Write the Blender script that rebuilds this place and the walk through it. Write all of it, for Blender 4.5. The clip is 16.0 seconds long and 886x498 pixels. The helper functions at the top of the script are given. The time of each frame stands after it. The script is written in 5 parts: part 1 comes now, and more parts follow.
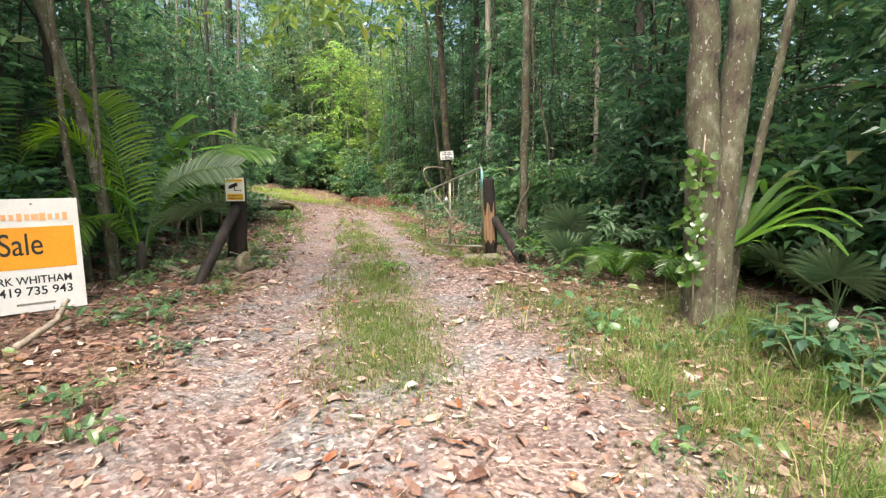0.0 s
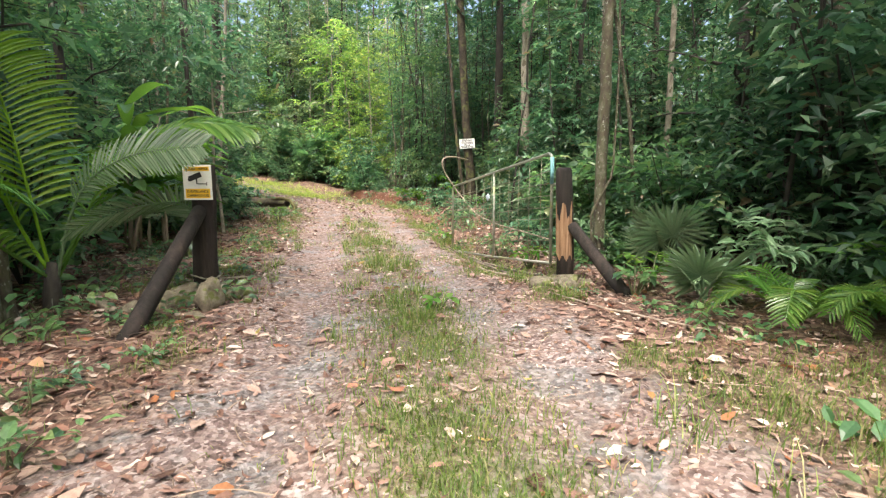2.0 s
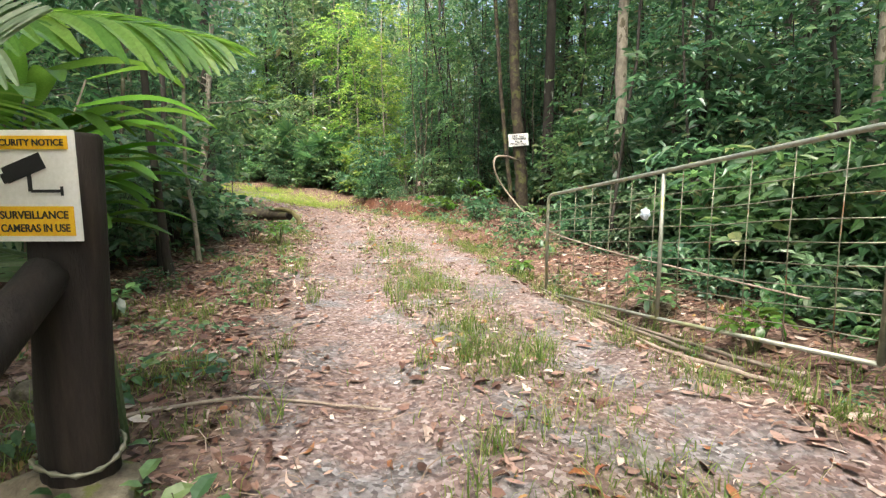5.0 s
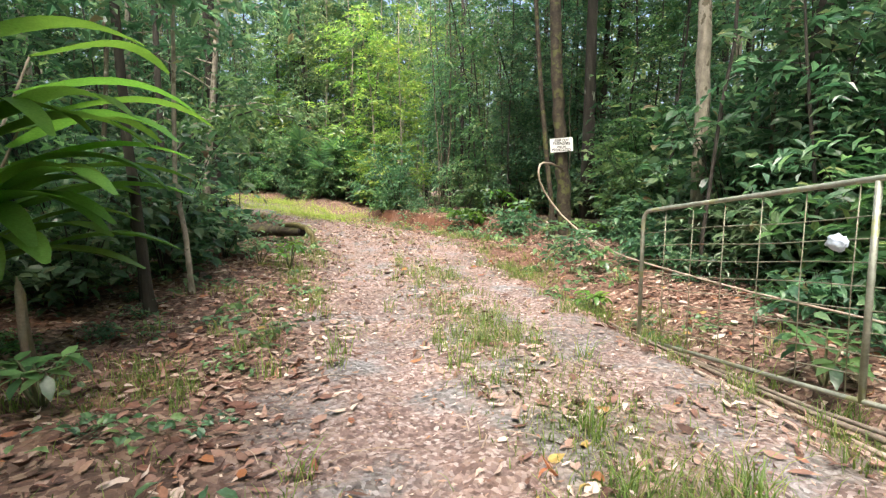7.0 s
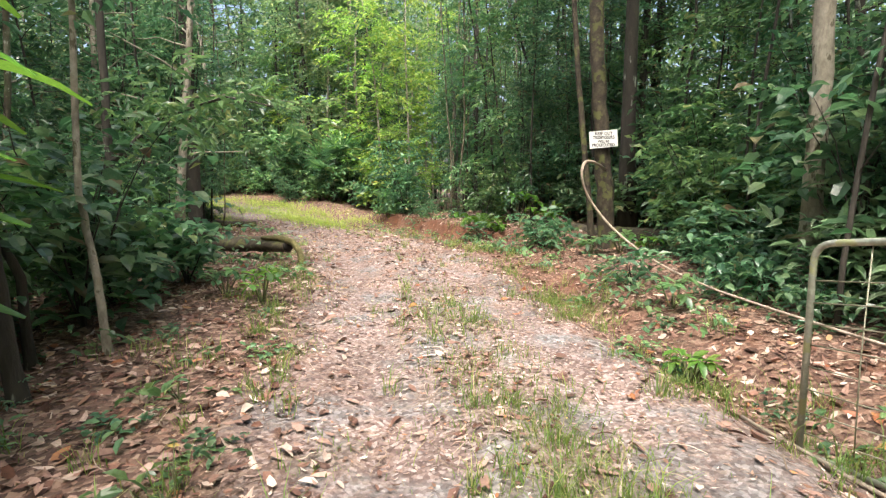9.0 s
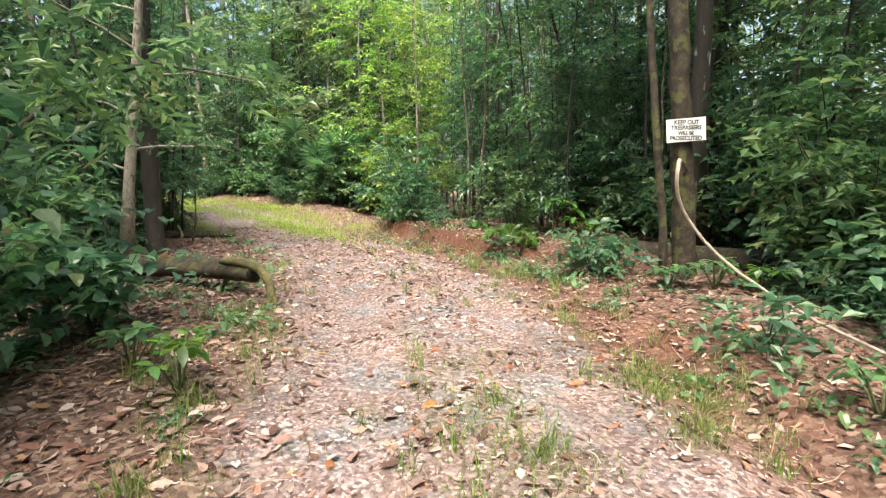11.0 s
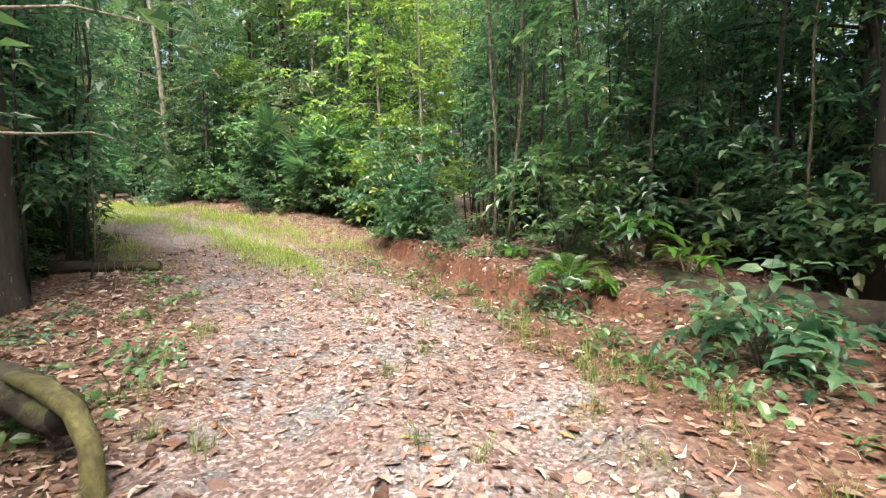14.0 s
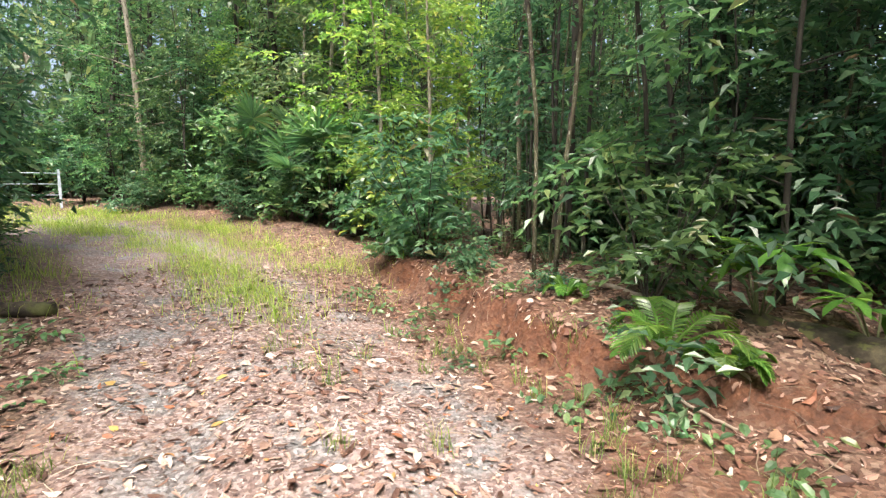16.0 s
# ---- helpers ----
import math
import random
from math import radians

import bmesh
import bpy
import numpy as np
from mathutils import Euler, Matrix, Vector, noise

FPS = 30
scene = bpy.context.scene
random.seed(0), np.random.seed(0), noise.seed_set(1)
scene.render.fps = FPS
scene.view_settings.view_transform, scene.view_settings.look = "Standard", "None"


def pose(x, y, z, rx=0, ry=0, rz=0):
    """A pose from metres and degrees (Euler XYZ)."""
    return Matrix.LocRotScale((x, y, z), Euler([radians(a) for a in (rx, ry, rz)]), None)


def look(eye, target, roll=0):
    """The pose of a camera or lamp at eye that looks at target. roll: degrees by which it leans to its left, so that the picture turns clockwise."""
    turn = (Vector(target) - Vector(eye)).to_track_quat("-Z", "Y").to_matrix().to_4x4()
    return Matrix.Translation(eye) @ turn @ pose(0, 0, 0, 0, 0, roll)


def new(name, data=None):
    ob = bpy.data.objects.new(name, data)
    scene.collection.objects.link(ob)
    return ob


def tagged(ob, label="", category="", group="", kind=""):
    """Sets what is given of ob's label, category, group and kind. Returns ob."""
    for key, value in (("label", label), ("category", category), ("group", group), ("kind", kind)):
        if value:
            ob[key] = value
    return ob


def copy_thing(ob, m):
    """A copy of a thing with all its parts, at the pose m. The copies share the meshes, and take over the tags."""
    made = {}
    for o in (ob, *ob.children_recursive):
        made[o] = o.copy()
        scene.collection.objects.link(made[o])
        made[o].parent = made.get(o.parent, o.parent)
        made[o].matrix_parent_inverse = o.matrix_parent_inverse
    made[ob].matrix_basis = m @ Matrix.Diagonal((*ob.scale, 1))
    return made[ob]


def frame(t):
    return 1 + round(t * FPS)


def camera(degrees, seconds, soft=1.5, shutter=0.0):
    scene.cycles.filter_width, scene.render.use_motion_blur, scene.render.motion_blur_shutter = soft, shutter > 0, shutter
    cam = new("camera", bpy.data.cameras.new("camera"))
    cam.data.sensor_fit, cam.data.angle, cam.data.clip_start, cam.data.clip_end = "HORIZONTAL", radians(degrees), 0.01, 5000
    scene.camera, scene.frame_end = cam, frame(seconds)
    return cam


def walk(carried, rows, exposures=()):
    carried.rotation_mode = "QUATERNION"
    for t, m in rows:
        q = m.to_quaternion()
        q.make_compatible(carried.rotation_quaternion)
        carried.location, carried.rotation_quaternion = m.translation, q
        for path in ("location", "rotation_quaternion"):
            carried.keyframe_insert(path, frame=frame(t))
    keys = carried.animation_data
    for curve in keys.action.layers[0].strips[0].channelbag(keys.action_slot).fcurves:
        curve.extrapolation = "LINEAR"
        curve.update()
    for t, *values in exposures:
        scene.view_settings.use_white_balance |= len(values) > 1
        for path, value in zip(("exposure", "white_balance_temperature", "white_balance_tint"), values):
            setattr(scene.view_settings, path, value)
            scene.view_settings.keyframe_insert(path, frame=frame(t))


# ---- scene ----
cam = camera(82.3, 16.0, soft=1.3)
EXPO = 1.66
PATH = [
    (0, (0.234, 1.79, 1.245), (0.376, 3.767, 0.977), -0.4),
    (0.5, (0.093, 2.332, 1.236), (0.238, 4.307, 0.959), -0.2),
    (1, (-0.002, 2.95, 1.2), (0.146, 4.924, 0.911), -0.1),
    (1.5, (-0.113, 3.586, 1.221), (0.036, 5.558, 0.926), -0.1),
    (2, (-0.259, 4.28, 1.212), (-0.106, 6.253, 0.919), -0.1),
    (2.5, (-0.325, 4.947, 1.225), (-0.172, 6.92, 0.934), -0.2),
    (3, (-0.447, 5.518, 1.176), (-0.288, 7.491, 0.892), -0.3),
    (3.5, (-0.59, 6.132, 1.171), (-0.428, 8.106, 0.893), -0.2),
    (4, (-0.742, 6.754, 1.235), (-0.577, 8.729, 0.96), -0.3),
    (4.2, (-0.818, 6.954, 1.212), (-0.648, 8.927, 0.935), -0.2),
    (6.3, (-1.438, 8.822, 1.132), (-1.303, 10.803, 0.898), 0.1),
    (6.5, (-1.449, 8.948, 1.136), (-1.318, 10.93, 0.905), -0.0),
    (7, (-1.489, 9.256, 1.171), (-1.364, 11.239, 0.943), -0.2),
    (7.5, (-1.508, 9.595, 1.177), (-1.405, 11.579, 0.946), -0.4),
    (8, (-1.549, 10.123, 1.242), (-1.463, 12.108, 1.009), -0.4),
    (8.5, (-1.524, 10.638, 1.303), (-1.436, 12.622, 1.066), -0.5),
    (9, (-1.521, 11.163, 1.295), (-1.426, 13.147, 1.059), -0.5),
    (9.2, (-1.543, 11.373, 1.337), (-1.448, 13.357, 1.102), -0.7),
    (11.3, (-1.644, 13.902, 1.411), (-1.577, 15.886, 1.173), -0.1),
    (11.5, (-1.682, 14.159, 1.421), (-1.612, 16.144, 1.183), -0.0),
    (12, (-1.793, 14.721, 1.429), (-1.719, 16.705, 1.194), -0.0),
    (12.5, (-1.867, 15.339, 1.503), (-1.793, 17.323, 1.266), -0.1),
    (13, (-1.852, 15.949, 1.566), (-1.777, 17.933, 1.327), -0.3),
    (13.5, (-1.838, 16.495, 1.547), (-1.765, 18.48, 1.308), -0.4),
    (14, (-1.812, 17.067, 1.557), (-1.736, 19.052, 1.32), -0.2),
    (14.5, (-1.756, 17.696, 1.615), (-1.685, 19.68, 1.377), -0.4),
    (15, (-1.778, 18.377, 1.591), (-1.711, 20.362, 1.355), -0.4),
    (15.5, (-1.804, 18.979, 1.576), (-1.748, 20.964, 1.34), -0.5),
    (16, (-1.852, 19.564, 1.625), (-1.806, 21.55, 1.393), -0.3),
]
walk(cam, [(t, look(e, g, r)) for t, e, g, r in PATH], exposures=[(0.0, EXPO - 0.13, 6350, 9), (2.5, EXPO, 6350, 8), (16.0, EXPO - 0.04, 6350, 9)])

# ---- light: hazy bright sky over a rainforest track ----
world = bpy.data.worlds.new("world")
scene.world = world
world.use_nodes = True
sky = world.node_tree.nodes.new("ShaderNodeTexSky")
sky.sky_type, sky.sun_disc = "NISHITA", False
SUN_EL, SUN_AZ = 63.0, -166.0     # degrees; azimuth clockwise from +y
sky.sun_elevation, sky.sun_rotation = radians(SUN_EL), radians(SUN_AZ)
sky.air_density, sky.dust_density, sky.ozone_density = 1.0, 8.0, 0.5
bg = world.node_tree.nodes["Background"]
world.node_tree.links.new(sky.outputs[0], bg.inputs[0])
bg.inputs[1].default_value = 0.15
sun_data = bpy.data.lights.new("sun", "SUN")
sun_data.energy, sun_data.angle, sun_data.color = 2.1, radians(24), (1.0, 0.94, 0.84)
sun = new("sun", sun_data)
a, e = radians(SUN_AZ), radians(SUN_EL)
sun.matrix_world = look((math.sin(a) * math.cos(e) * 60, 15 + math.cos(a) * math.cos(e) * 60, math.sin(e) * 60), (0, 15, 0))

# ---- materials ----
def nodes_of(name):
    m = bpy.data.materials.new(name)
    m.use_nodes = True
    nt = m.node_tree
    return m, nt, nt.nodes["Principled BSDF"]


def add(nt, kind, **kw):
    n = nt.nodes.new(kind)
    for k, v in kw.items():
        n.inputs[k].default_value = v
    return n


def ramp_node(nt, stops):
    r = nt.nodes.new("ShaderNodeValToRGB")
    el = r.color_ramp.elements
    while len(el) < len(stops):
        el.new(0.5)
    for s, (p, c) in zip(el, stops):
        s.position, s.color = p, (*c, 1)
    return r


def coords(nt, stretch=(1, 1, 1)):
    t = nt.nodes.new("ShaderNodeTexCoord")
    mp = nt.nodes.new("ShaderNodeMapping")
    mp.inputs["Scale"].default_value = stretch
    nt.links.new(t.outputs["Object"], mp.inputs["Vector"])
    return mp.outputs[0]


def rough_mat(name, stops, scale=6.0, detail=8.0, rough=0.85, bump=0.4, bump_scale=30.0, stretch=(1, 1, 1), spots=None, metal=0.0):
    """A solid surface: coarse colour noise, fine grain, relief, and patches of another colour (spots: colour, scale, threshold)."""
    m, nt, p = nodes_of(name)
    L = nt.links.new
    v = coords(nt, stretch)
    n1 = add(nt, "ShaderNodeTexNoise", Scale=scale, Detail=detail, Roughness=0.65)
    n2 = add(nt, "ShaderNodeTexNoise", Scale=bump_scale, Detail=6.0, Roughness=0.7)
    L(v, n1.inputs["Vector"]), L(v, n2.inputs["Vector"])
    r = ramp_node(nt, stops)
    L(n1.outputs[0], r.inputs[0])
    col = r.outputs[0]
    mx = nt.nodes.new("ShaderNodeMix")
    mx.data_type, mx.blend_type = "RGBA", "OVERLAY"
    mx.inputs[0].default_value = 0.5
    L(col, mx.inputs[6]), L(n2.outputs[0], mx.inputs[7])
    col = mx.outputs[2]
    if spots:
        c, sc, th = spots
        n3 = add(nt, "ShaderNodeTexNoise", Scale=sc, Detail=4.0, Roughness=0.6)
        L(v, n3.inputs["Vector"])
        mr = add(nt, "ShaderNodeMapRange")
        mr.inputs[1].default_value, mr.inputs[2].default_value = th, th + 0.05
        L(n3.outputs[0], mr.inputs[0])
        m2 = nt.nodes.new("ShaderNodeMix")
        m2.data_type = "RGBA"
        m2.inputs[7].default_value = (*c, 1)
        L(mr.outputs[0], m2.inputs[0]), L(col, m2.inputs[6])
        col = m2.outputs[2]
    L(col, p.inputs["Base Color"])
    p.inputs["Roughness"].default_value, p.inputs["Metallic"].default_value = rough, metal
    b = add(nt, "ShaderNodeBump", Strength=bump, Distance=0.02)
    L(n2.outputs[0], b.inputs["Height"]), L(b.outputs[0], p.inputs["Normal"])
    return m


def leaf_mat(name, stops, rough=0.33, through_light=0.48, spec=0.7):
    """Leaves: each its own tint, some light passing through."""
    m, nt, p = nodes_of(name)
    L = nt.links.new
    g = nt.nodes.new("ShaderNodeNewGeometry")
    r = ramp_node(nt, stops)
    L(g.outputs["Random Per Island"], r.inputs[0])
    o = nt.nodes.new("ShaderNodeObjectInfo")
    hs = add(nt, "ShaderNodeHueSaturation")
    mr = add(nt, "ShaderNodeMapRange")
    mr.inputs[3].default_value, mr.inputs[4].default_value = 0.75, 1.25
    mh = add(nt, "ShaderNodeMapRange")
    mh.inputs[3].default_value, mh.inputs[4].default_value = 0.485, 0.512
    L(o.outputs["Random"], mr.inputs[0]), L(o.outputs["Random"], mh.inputs[0])
    L(mr.outputs[0], hs.inputs["Value"]), L(mh.outputs[0], hs.inputs["Hue"])
    L(r.outputs[0], hs.inputs["Color"])
    n = add(nt, "ShaderNodeTexNoise", Scale=60.0, Detail=3.0)
    L(coords(nt), n.inputs["Vector"])
    mx = nt.nodes.new("ShaderNodeMix")
    mx.data_type, mx.blend_type = "RGBA", "OVERLAY"
    mx.inputs[0].default_value = 0.35
    L(hs.outputs[0], mx.inputs[6]), L(n.outputs[0], mx.inputs[7])
    L(mx.outputs[2], p.inputs["Base Color"])
    p.inputs["Roughness"].default_value = rough
    p.inputs["Specular IOR Level"].default_value = spec
    if through_light:
        tr = nt.nodes.new("ShaderNodeBsdfTranslucent")
        br = add(nt, "ShaderNodeHueSaturation", Hue=0.485, Saturation=1.1, Value=1.6)
        L(mx.outputs[2], br.inputs["Color"]), L(br.outputs[0], tr.inputs[0])
        ms = nt.nodes.new("ShaderNodeMixShader")
        ms.inputs[0].default_value = through_light
        L(p.outputs[0], ms.inputs[1]), L(tr.outputs[0], ms.inputs[2])
        L(ms.outputs[0], nt.nodes["Material Output"].inputs[0])
    return m


def plain_mat(name, col, rough=0.6, metal=0.0, dirt=0.25, scale=12.0):
    d = tuple(c * (1 - dirt) for c in col)
    return rough_mat(name, [(0.3, d), (0.65, col)], scale=scale, rough=rough, bump=0.08, bump_scale=80, metal=metal)


M_LEAF = leaf_mat("leaf_dark", [(0.0, (0.034, 0.078, 0.045)), (0.4, (0.062, 0.142, 0.075)), (0.75, (0.1, 0.195, 0.1)), (0.95, (0.155, 0.25, 0.12)), (0.985, (0.17, 0.17, 0.08)), (1.0, (0.17, 0.12, 0.07))])
M_LEAF_MID = leaf_mat("leaf_mid", [(0.0, (0.05, 0.115, 0.055)), (0.5, (0.095, 0.195, 0.08)), (0.9, (0.15, 0.265, 0.1)), (1.0, (0.23, 0.26, 0.11))])
# Sunlight on leaves is put into this brighter yellow-green base colour.
M_LEAF_LIT = leaf_mat("leaf_sunlit_tint", [(0.0, (0.1, 0.21, 0.055)), (0.5, (0.19, 0.34, 0.085)), (0.9, (0.29, 0.43, 0.1)), (1.0, (0.42, 0.46, 0.13))], through_light=0.5)
# Paler leaf green: the haze of distance is mixed into the colour.
M_FAR_HAZE = leaf_mat("leaf_far_haze", [(0.0, (0.08, 0.145, 0.075)), (0.5, (0.14, 0.225, 0.11)), (0.9, (0.22, 0.31, 0.14)), (1.0, (0.3, 0.34, 0.15))], through_light=0.55)
M_PALM = leaf_mat("palm_green", [(0.0, (0.065, 0.15, 0.03)), (0.6, (0.105, 0.22, 0.045)), (1.0, (0.17, 0.28, 0.065))], rough=0.27, through_light=0.5)
# Backlight through fronds is put into this bright colour.
M_PALM_LIT = leaf_mat("palm_backlit_tint", [(0.0, (0.16, 0.34, 0.035)), (0.6, (0.24, 0.45, 0.05)), (1.0, (0.33, 0.52, 0.08))], rough=0.3, through_light=0.6)
M_PALM_PALE = leaf_mat("palm_silver_green", [(0.0, (0.085, 0.16, 0.07)), (0.6, (0.13, 0.22, 0.105)), (1.0, (0.22, 0.3, 0.18))], rough=0.3, through_light=0.3)
M_FAN = leaf_mat("fan_palm_green", [(0.0, (0.085, 0.15, 0.07)), (1.0, (0.16, 0.23, 0.12))], rough=0.35, through_light=0.3)
M_GRASS = leaf_mat("grass_green", [(0.0, (0.09, 0.17, 0.04)), (0.5, (0.14, 0.24, 0.055)), (0.86, (0.21, 0.29, 0.075)), (1.0, (0.38, 0.34, 0.17))], rough=0.6, through_light=0.5)
# Lit copy of the grass: the bend's sunlight is in the colour.
M_GRASS_LIT = leaf_mat("grass_sunlit_tint", [(0.0, (0.15, 0.25, 0.04)), (0.6, (0.25, 0.36, 0.06)), (1.0, (0.38, 0.4, 0.12))], rough=0.6, through_light=0.5)
M_LITTER = leaf_mat("leaf_litter", [(0.0, (0.055, 0.029, 0.02)), (0.25, (0.15, 0.08, 0.056)), (0.5, (0.25, 0.152, 0.113)), (0.72, (0.35, 0.24, 0.19)), (0.9, (0.56, 0.47, 0.40)), (0.965, (0.24, 0.09, 0.04)), (0.99, (0.28, 0.13, 0.05)), (1.0, (0.36, 0.29, 0.08))], rough=0.6, through_light=0.0, spec=0.35)
M_LITTER_RED = leaf_mat("red_leaf_litter", [(0.0, (0.04, 0.02, 0.015)), (0.3, (0.11, 0.05, 0.034)), (0.6, (0.19, 0.095, 0.065)), (0.85, (0.27, 0.155, 0.115)), (0.95, (0.42, 0.32, 0.26)), (1.0, (0.3, 0.12, 0.045))], rough=0.6, through_light=0.0, spec=0.3)
M_BARK = rough_mat("bark_dark", [(0.3, (0.02, 0.017, 0.014)), (0.6, (0.05, 0.042, 0.033)), (0.8, (0.105, 0.094, 0.076))], scale=5, stretch=(1, 1, 0.25), bump=0.9, bump_scale=22, spots=((0.32, 0.33, 0.28), 7.0, 0.64))
M_BARK_PALE = rough_mat("bark_pale", [(0.3, (0.13, 0.11, 0.085)), (0.5, (0.27, 0.24, 0.19)), (0.75, (0.43, 0.4, 0.34))], scale=9, stretch=(1, 1, 0.5), bump=0.8, bump_scale=24, spots=((0.11, 0.095, 0.06), 9.0, 0.57))
M_BARK_LICHEN = rough_mat("bark_lichen", [(0.32, (0.028, 0.022, 0.015)), (0.44, (0.095, 0.075, 0.052)), (0.54, (0.11, 0.11, 0.06)), (0.64, (0.2, 0.18, 0.14)), (0.78, (0.34, 0.32, 0.27))], scale=7, stretch=(1, 1, 0.55), bump=1.0, bump_scale=30, spots=((0.36, 0.36, 0.3), 34.0, 0.61))
M_LOG = rough_mat("mossy_log", [(0.3, (0.012, 0.009, 0.006)), (0.5, (0.04, 0.03, 0.019)), (0.75, (0.095, 0.08, 0.045))], scale=7, bump=1.0, bump_scale=14, spots=((0.085, 0.09, 0.028), 5.0, 0.55))
M_STICK = rough_mat("dead_stick", [(0.3, (0.20, 0.15, 0.11)), (0.7, (0.42, 0.35, 0.28))], scale=8, bump=0.5)

# ---- the lie of the land ----
TRACK = np.array([(0.3, -60), (0.3, -6), (0.1, 4), (-0.35, 9), (-0.8, 12.5), (-1.25, 16), (-1.75, 19.5), (-2.4, 22), (-3.3, 24), (-4.3, 25.8), (-5.6, 27.8), (-7.9, 30.2), (-11.4, 32.5), (-16, 34.6), (-22, 36.6), (-60, 48)], float)


def track_side(x, y):
    """Metres from the middle of the track, right of it positive."""
    x, y = np.asarray(x, float), np.asarray(y, float)
    best, out = np.full(x.shape, 1e9), np.zeros(x.shape)
    for (x0, y0), (x1, y1) in zip(TRACK[:-1], TRACK[1:]):
        dx, dy = x1 - x0, y1 - y0
        n2 = dx * dx + dy * dy
        u = np.clip(((x - x0) * dx + (y - y0) * dy) / n2, 0, 1)
        px, py = x - x0 - u * dx, y - y0 - u * dy
        d = np.hypot(px, py)
        s = np.where(px * dy - py * dx > 0, 1.0, -1.0)
        out = np.where(d < best, d * s, out)
        best = np.minimum(d, best)
    return out


def step(a0, a1, v):
    u = np.clip((np.asarray(v, float) - a0) / (a1 - a0), 0, 1)
    return u * u * (3 - 2 * u)


def waves(x, y, f, seed=0.0):
    """Smooth uneven noise of about 1 / f metres, -1 to 1."""
    x, y = np.asarray(x, float) * f * 6.283, np.asarray(y, float) * f * 6.283
    return (np.sin(x * 0.9 + y * 0.45 + seed) + np.sin(-x * 0.5 + y * 1.05 + 1.7 * seed + 1.3) + np.sin(x * 1.7 - y * 1.3 + 2.3 * seed + 4.0) * 0.6 + np.sin(x * 0.4 + y * 2.1 + 3.1 * seed) * 0.5) / 2.6


def bank_edge(y):
    """Metres from the middle of the track to the lip of the red bank."""
    return np.interp(y, [21.4, 22.5, 23.3, 24.2, 25.6, 28.3, 30], [3.6, 3.2, 2.6, 2.2, 2.5, 2.85, 3.1])


def height(x, y):
    x, y = np.asarray(x, float), np.asarray(y, float)
    d = track_side(x, y)
    z = np.interp(y, [-20, 4, 9, 14, 18, 22, 24.5, 30, 60], [-0.12, -0.06, 0.0, -0.05, 0.05, 0.12, 0.17, 0.14, 0.5])
    z = z - 0.05 * np.exp(-((np.abs(d) - 0.75) / 0.3) ** 2)
    off = step(1.5, 4.0, np.abs(d))
    z = z + off * (0.06 * waves(x, y, 0.22) + 0.04 * waves(x, y, 0.6, 2)) + 0.012 * waves(x, y, 1.4, 5)
    ditch = step(9.5, 11.5, y) * (1 - step(17, 20, y))
    z = z - ditch * 0.2 * np.exp(-((d - 1.75) / 0.45) ** 2) * (d > 0)
    z = z + step(2.2, 4.0, d) * 0.16 * step(10, 18, y)
    # the track climbs to the left past the bend, and falls to the foot of the red bank
    z = z + step(22.5, 26, y) * 0.05 * np.clip(-x - 2.0, 0, 7) + 0.05 * np.clip(y - 28, 0, 12) * step(0, 4, -x)
    z = z - 0.13 * step(0.4, 1.6, d) * step(20, 23, y) * (1 - step(29, 32, y))
    bank = (0.35 * step(20.5, 22.5, y) + 0.65 * step(22.4, 24.2, y)) * (1 - step(28.2, 30.2, y)) * (d > 0)
    edge = bank_edge(y) + 0.16 * waves(x, y, 0.35, 1) + 0.07 * waves(x, y, 1.3, 3) + 0.04 * waves(x, y, 3.1, 6)
    z = z + bank * (0.36 + 0.05 * waves(x, y, 0.5, 7)) * step(edge - 0.1, edge + 0.1, d)
    return z


def ground_z(x, y):
    return float(height(np.array([x]), np.array([y]))[0])


def mesh_of(name, V, polys, mats, smooth=False):
    """polys: arrays of faces, each (n, k) indices into V."""
    me = bpy.data.meshes.new(name)
    V = np.asarray(V, np.float32).reshape(-1, 3)
    loops = np.concatenate([np.asarray(p).ravel() for p in polys]).astype(np.int32)
    counts = np.concatenate([np.full(len(p), np.asarray(p).shape[1]) for p in polys]).astype(np.int32)
    me.vertices.add(len(V)), me.loops.add(len(loops)), me.polygons.add(len(counts))
    me.vertices.foreach_set("co", V.ravel())
    me.loops.foreach_set("vertex_index", loops)
    me.polygons.foreach_set("loop_start", np.concatenate([[0], np.cumsum(counts)[:-1]]).astype(np.int32))
    me.polygons.foreach_set("use_smooth", np.full(len(counts), smooth))
    for m in (mats if isinstance(mats, (list, tuple)) else [mats]):
        me.materials.append(m)
    me.update(calc_edges=True)
    me.validate()
    return me


def part(name, me, parent, label=""):
    ob = new(name, me)
    ob.parent = parent
    return tagged(ob, label) if label else ob


def thing(name, label, category, group="", kind="", at=(0, 0, 0), turn=0.0):
    ob = new(name)
    ob.matrix_world = pose(*at, 0, 0, turn)
    return tagged(ob, label, category, group, kind)


# ---- ground: one sheet to the horizon ----
def spread(lo, hi, s):
    mid = list(np.arange(lo, hi + s / 2, s))
    a_, b_, g = [], [], s
    p, q = lo, hi
    while hi + 450 > q:
        g *= 1.25
        p, q = p - g, q + g
        a_.append(p), b_.append(q)
    return np.array(a_[::-1] + mid + b_)


gx, gy = spread(-9.0, 5.0, 0.1), spread(0.5, 33.0, 0.1)
X, Y = np.meshgrid(gx, gy)
Z = height(X, Y)
near = (1 - step(12, 20, np.abs(X))) * (1 - step(38, 48, np.abs(Y)))
Z = Z + near * 0.008 * np.random.randn(*Z.shape)
D = track_side(X, Y)
nx, ny = len(gx), len(gy)
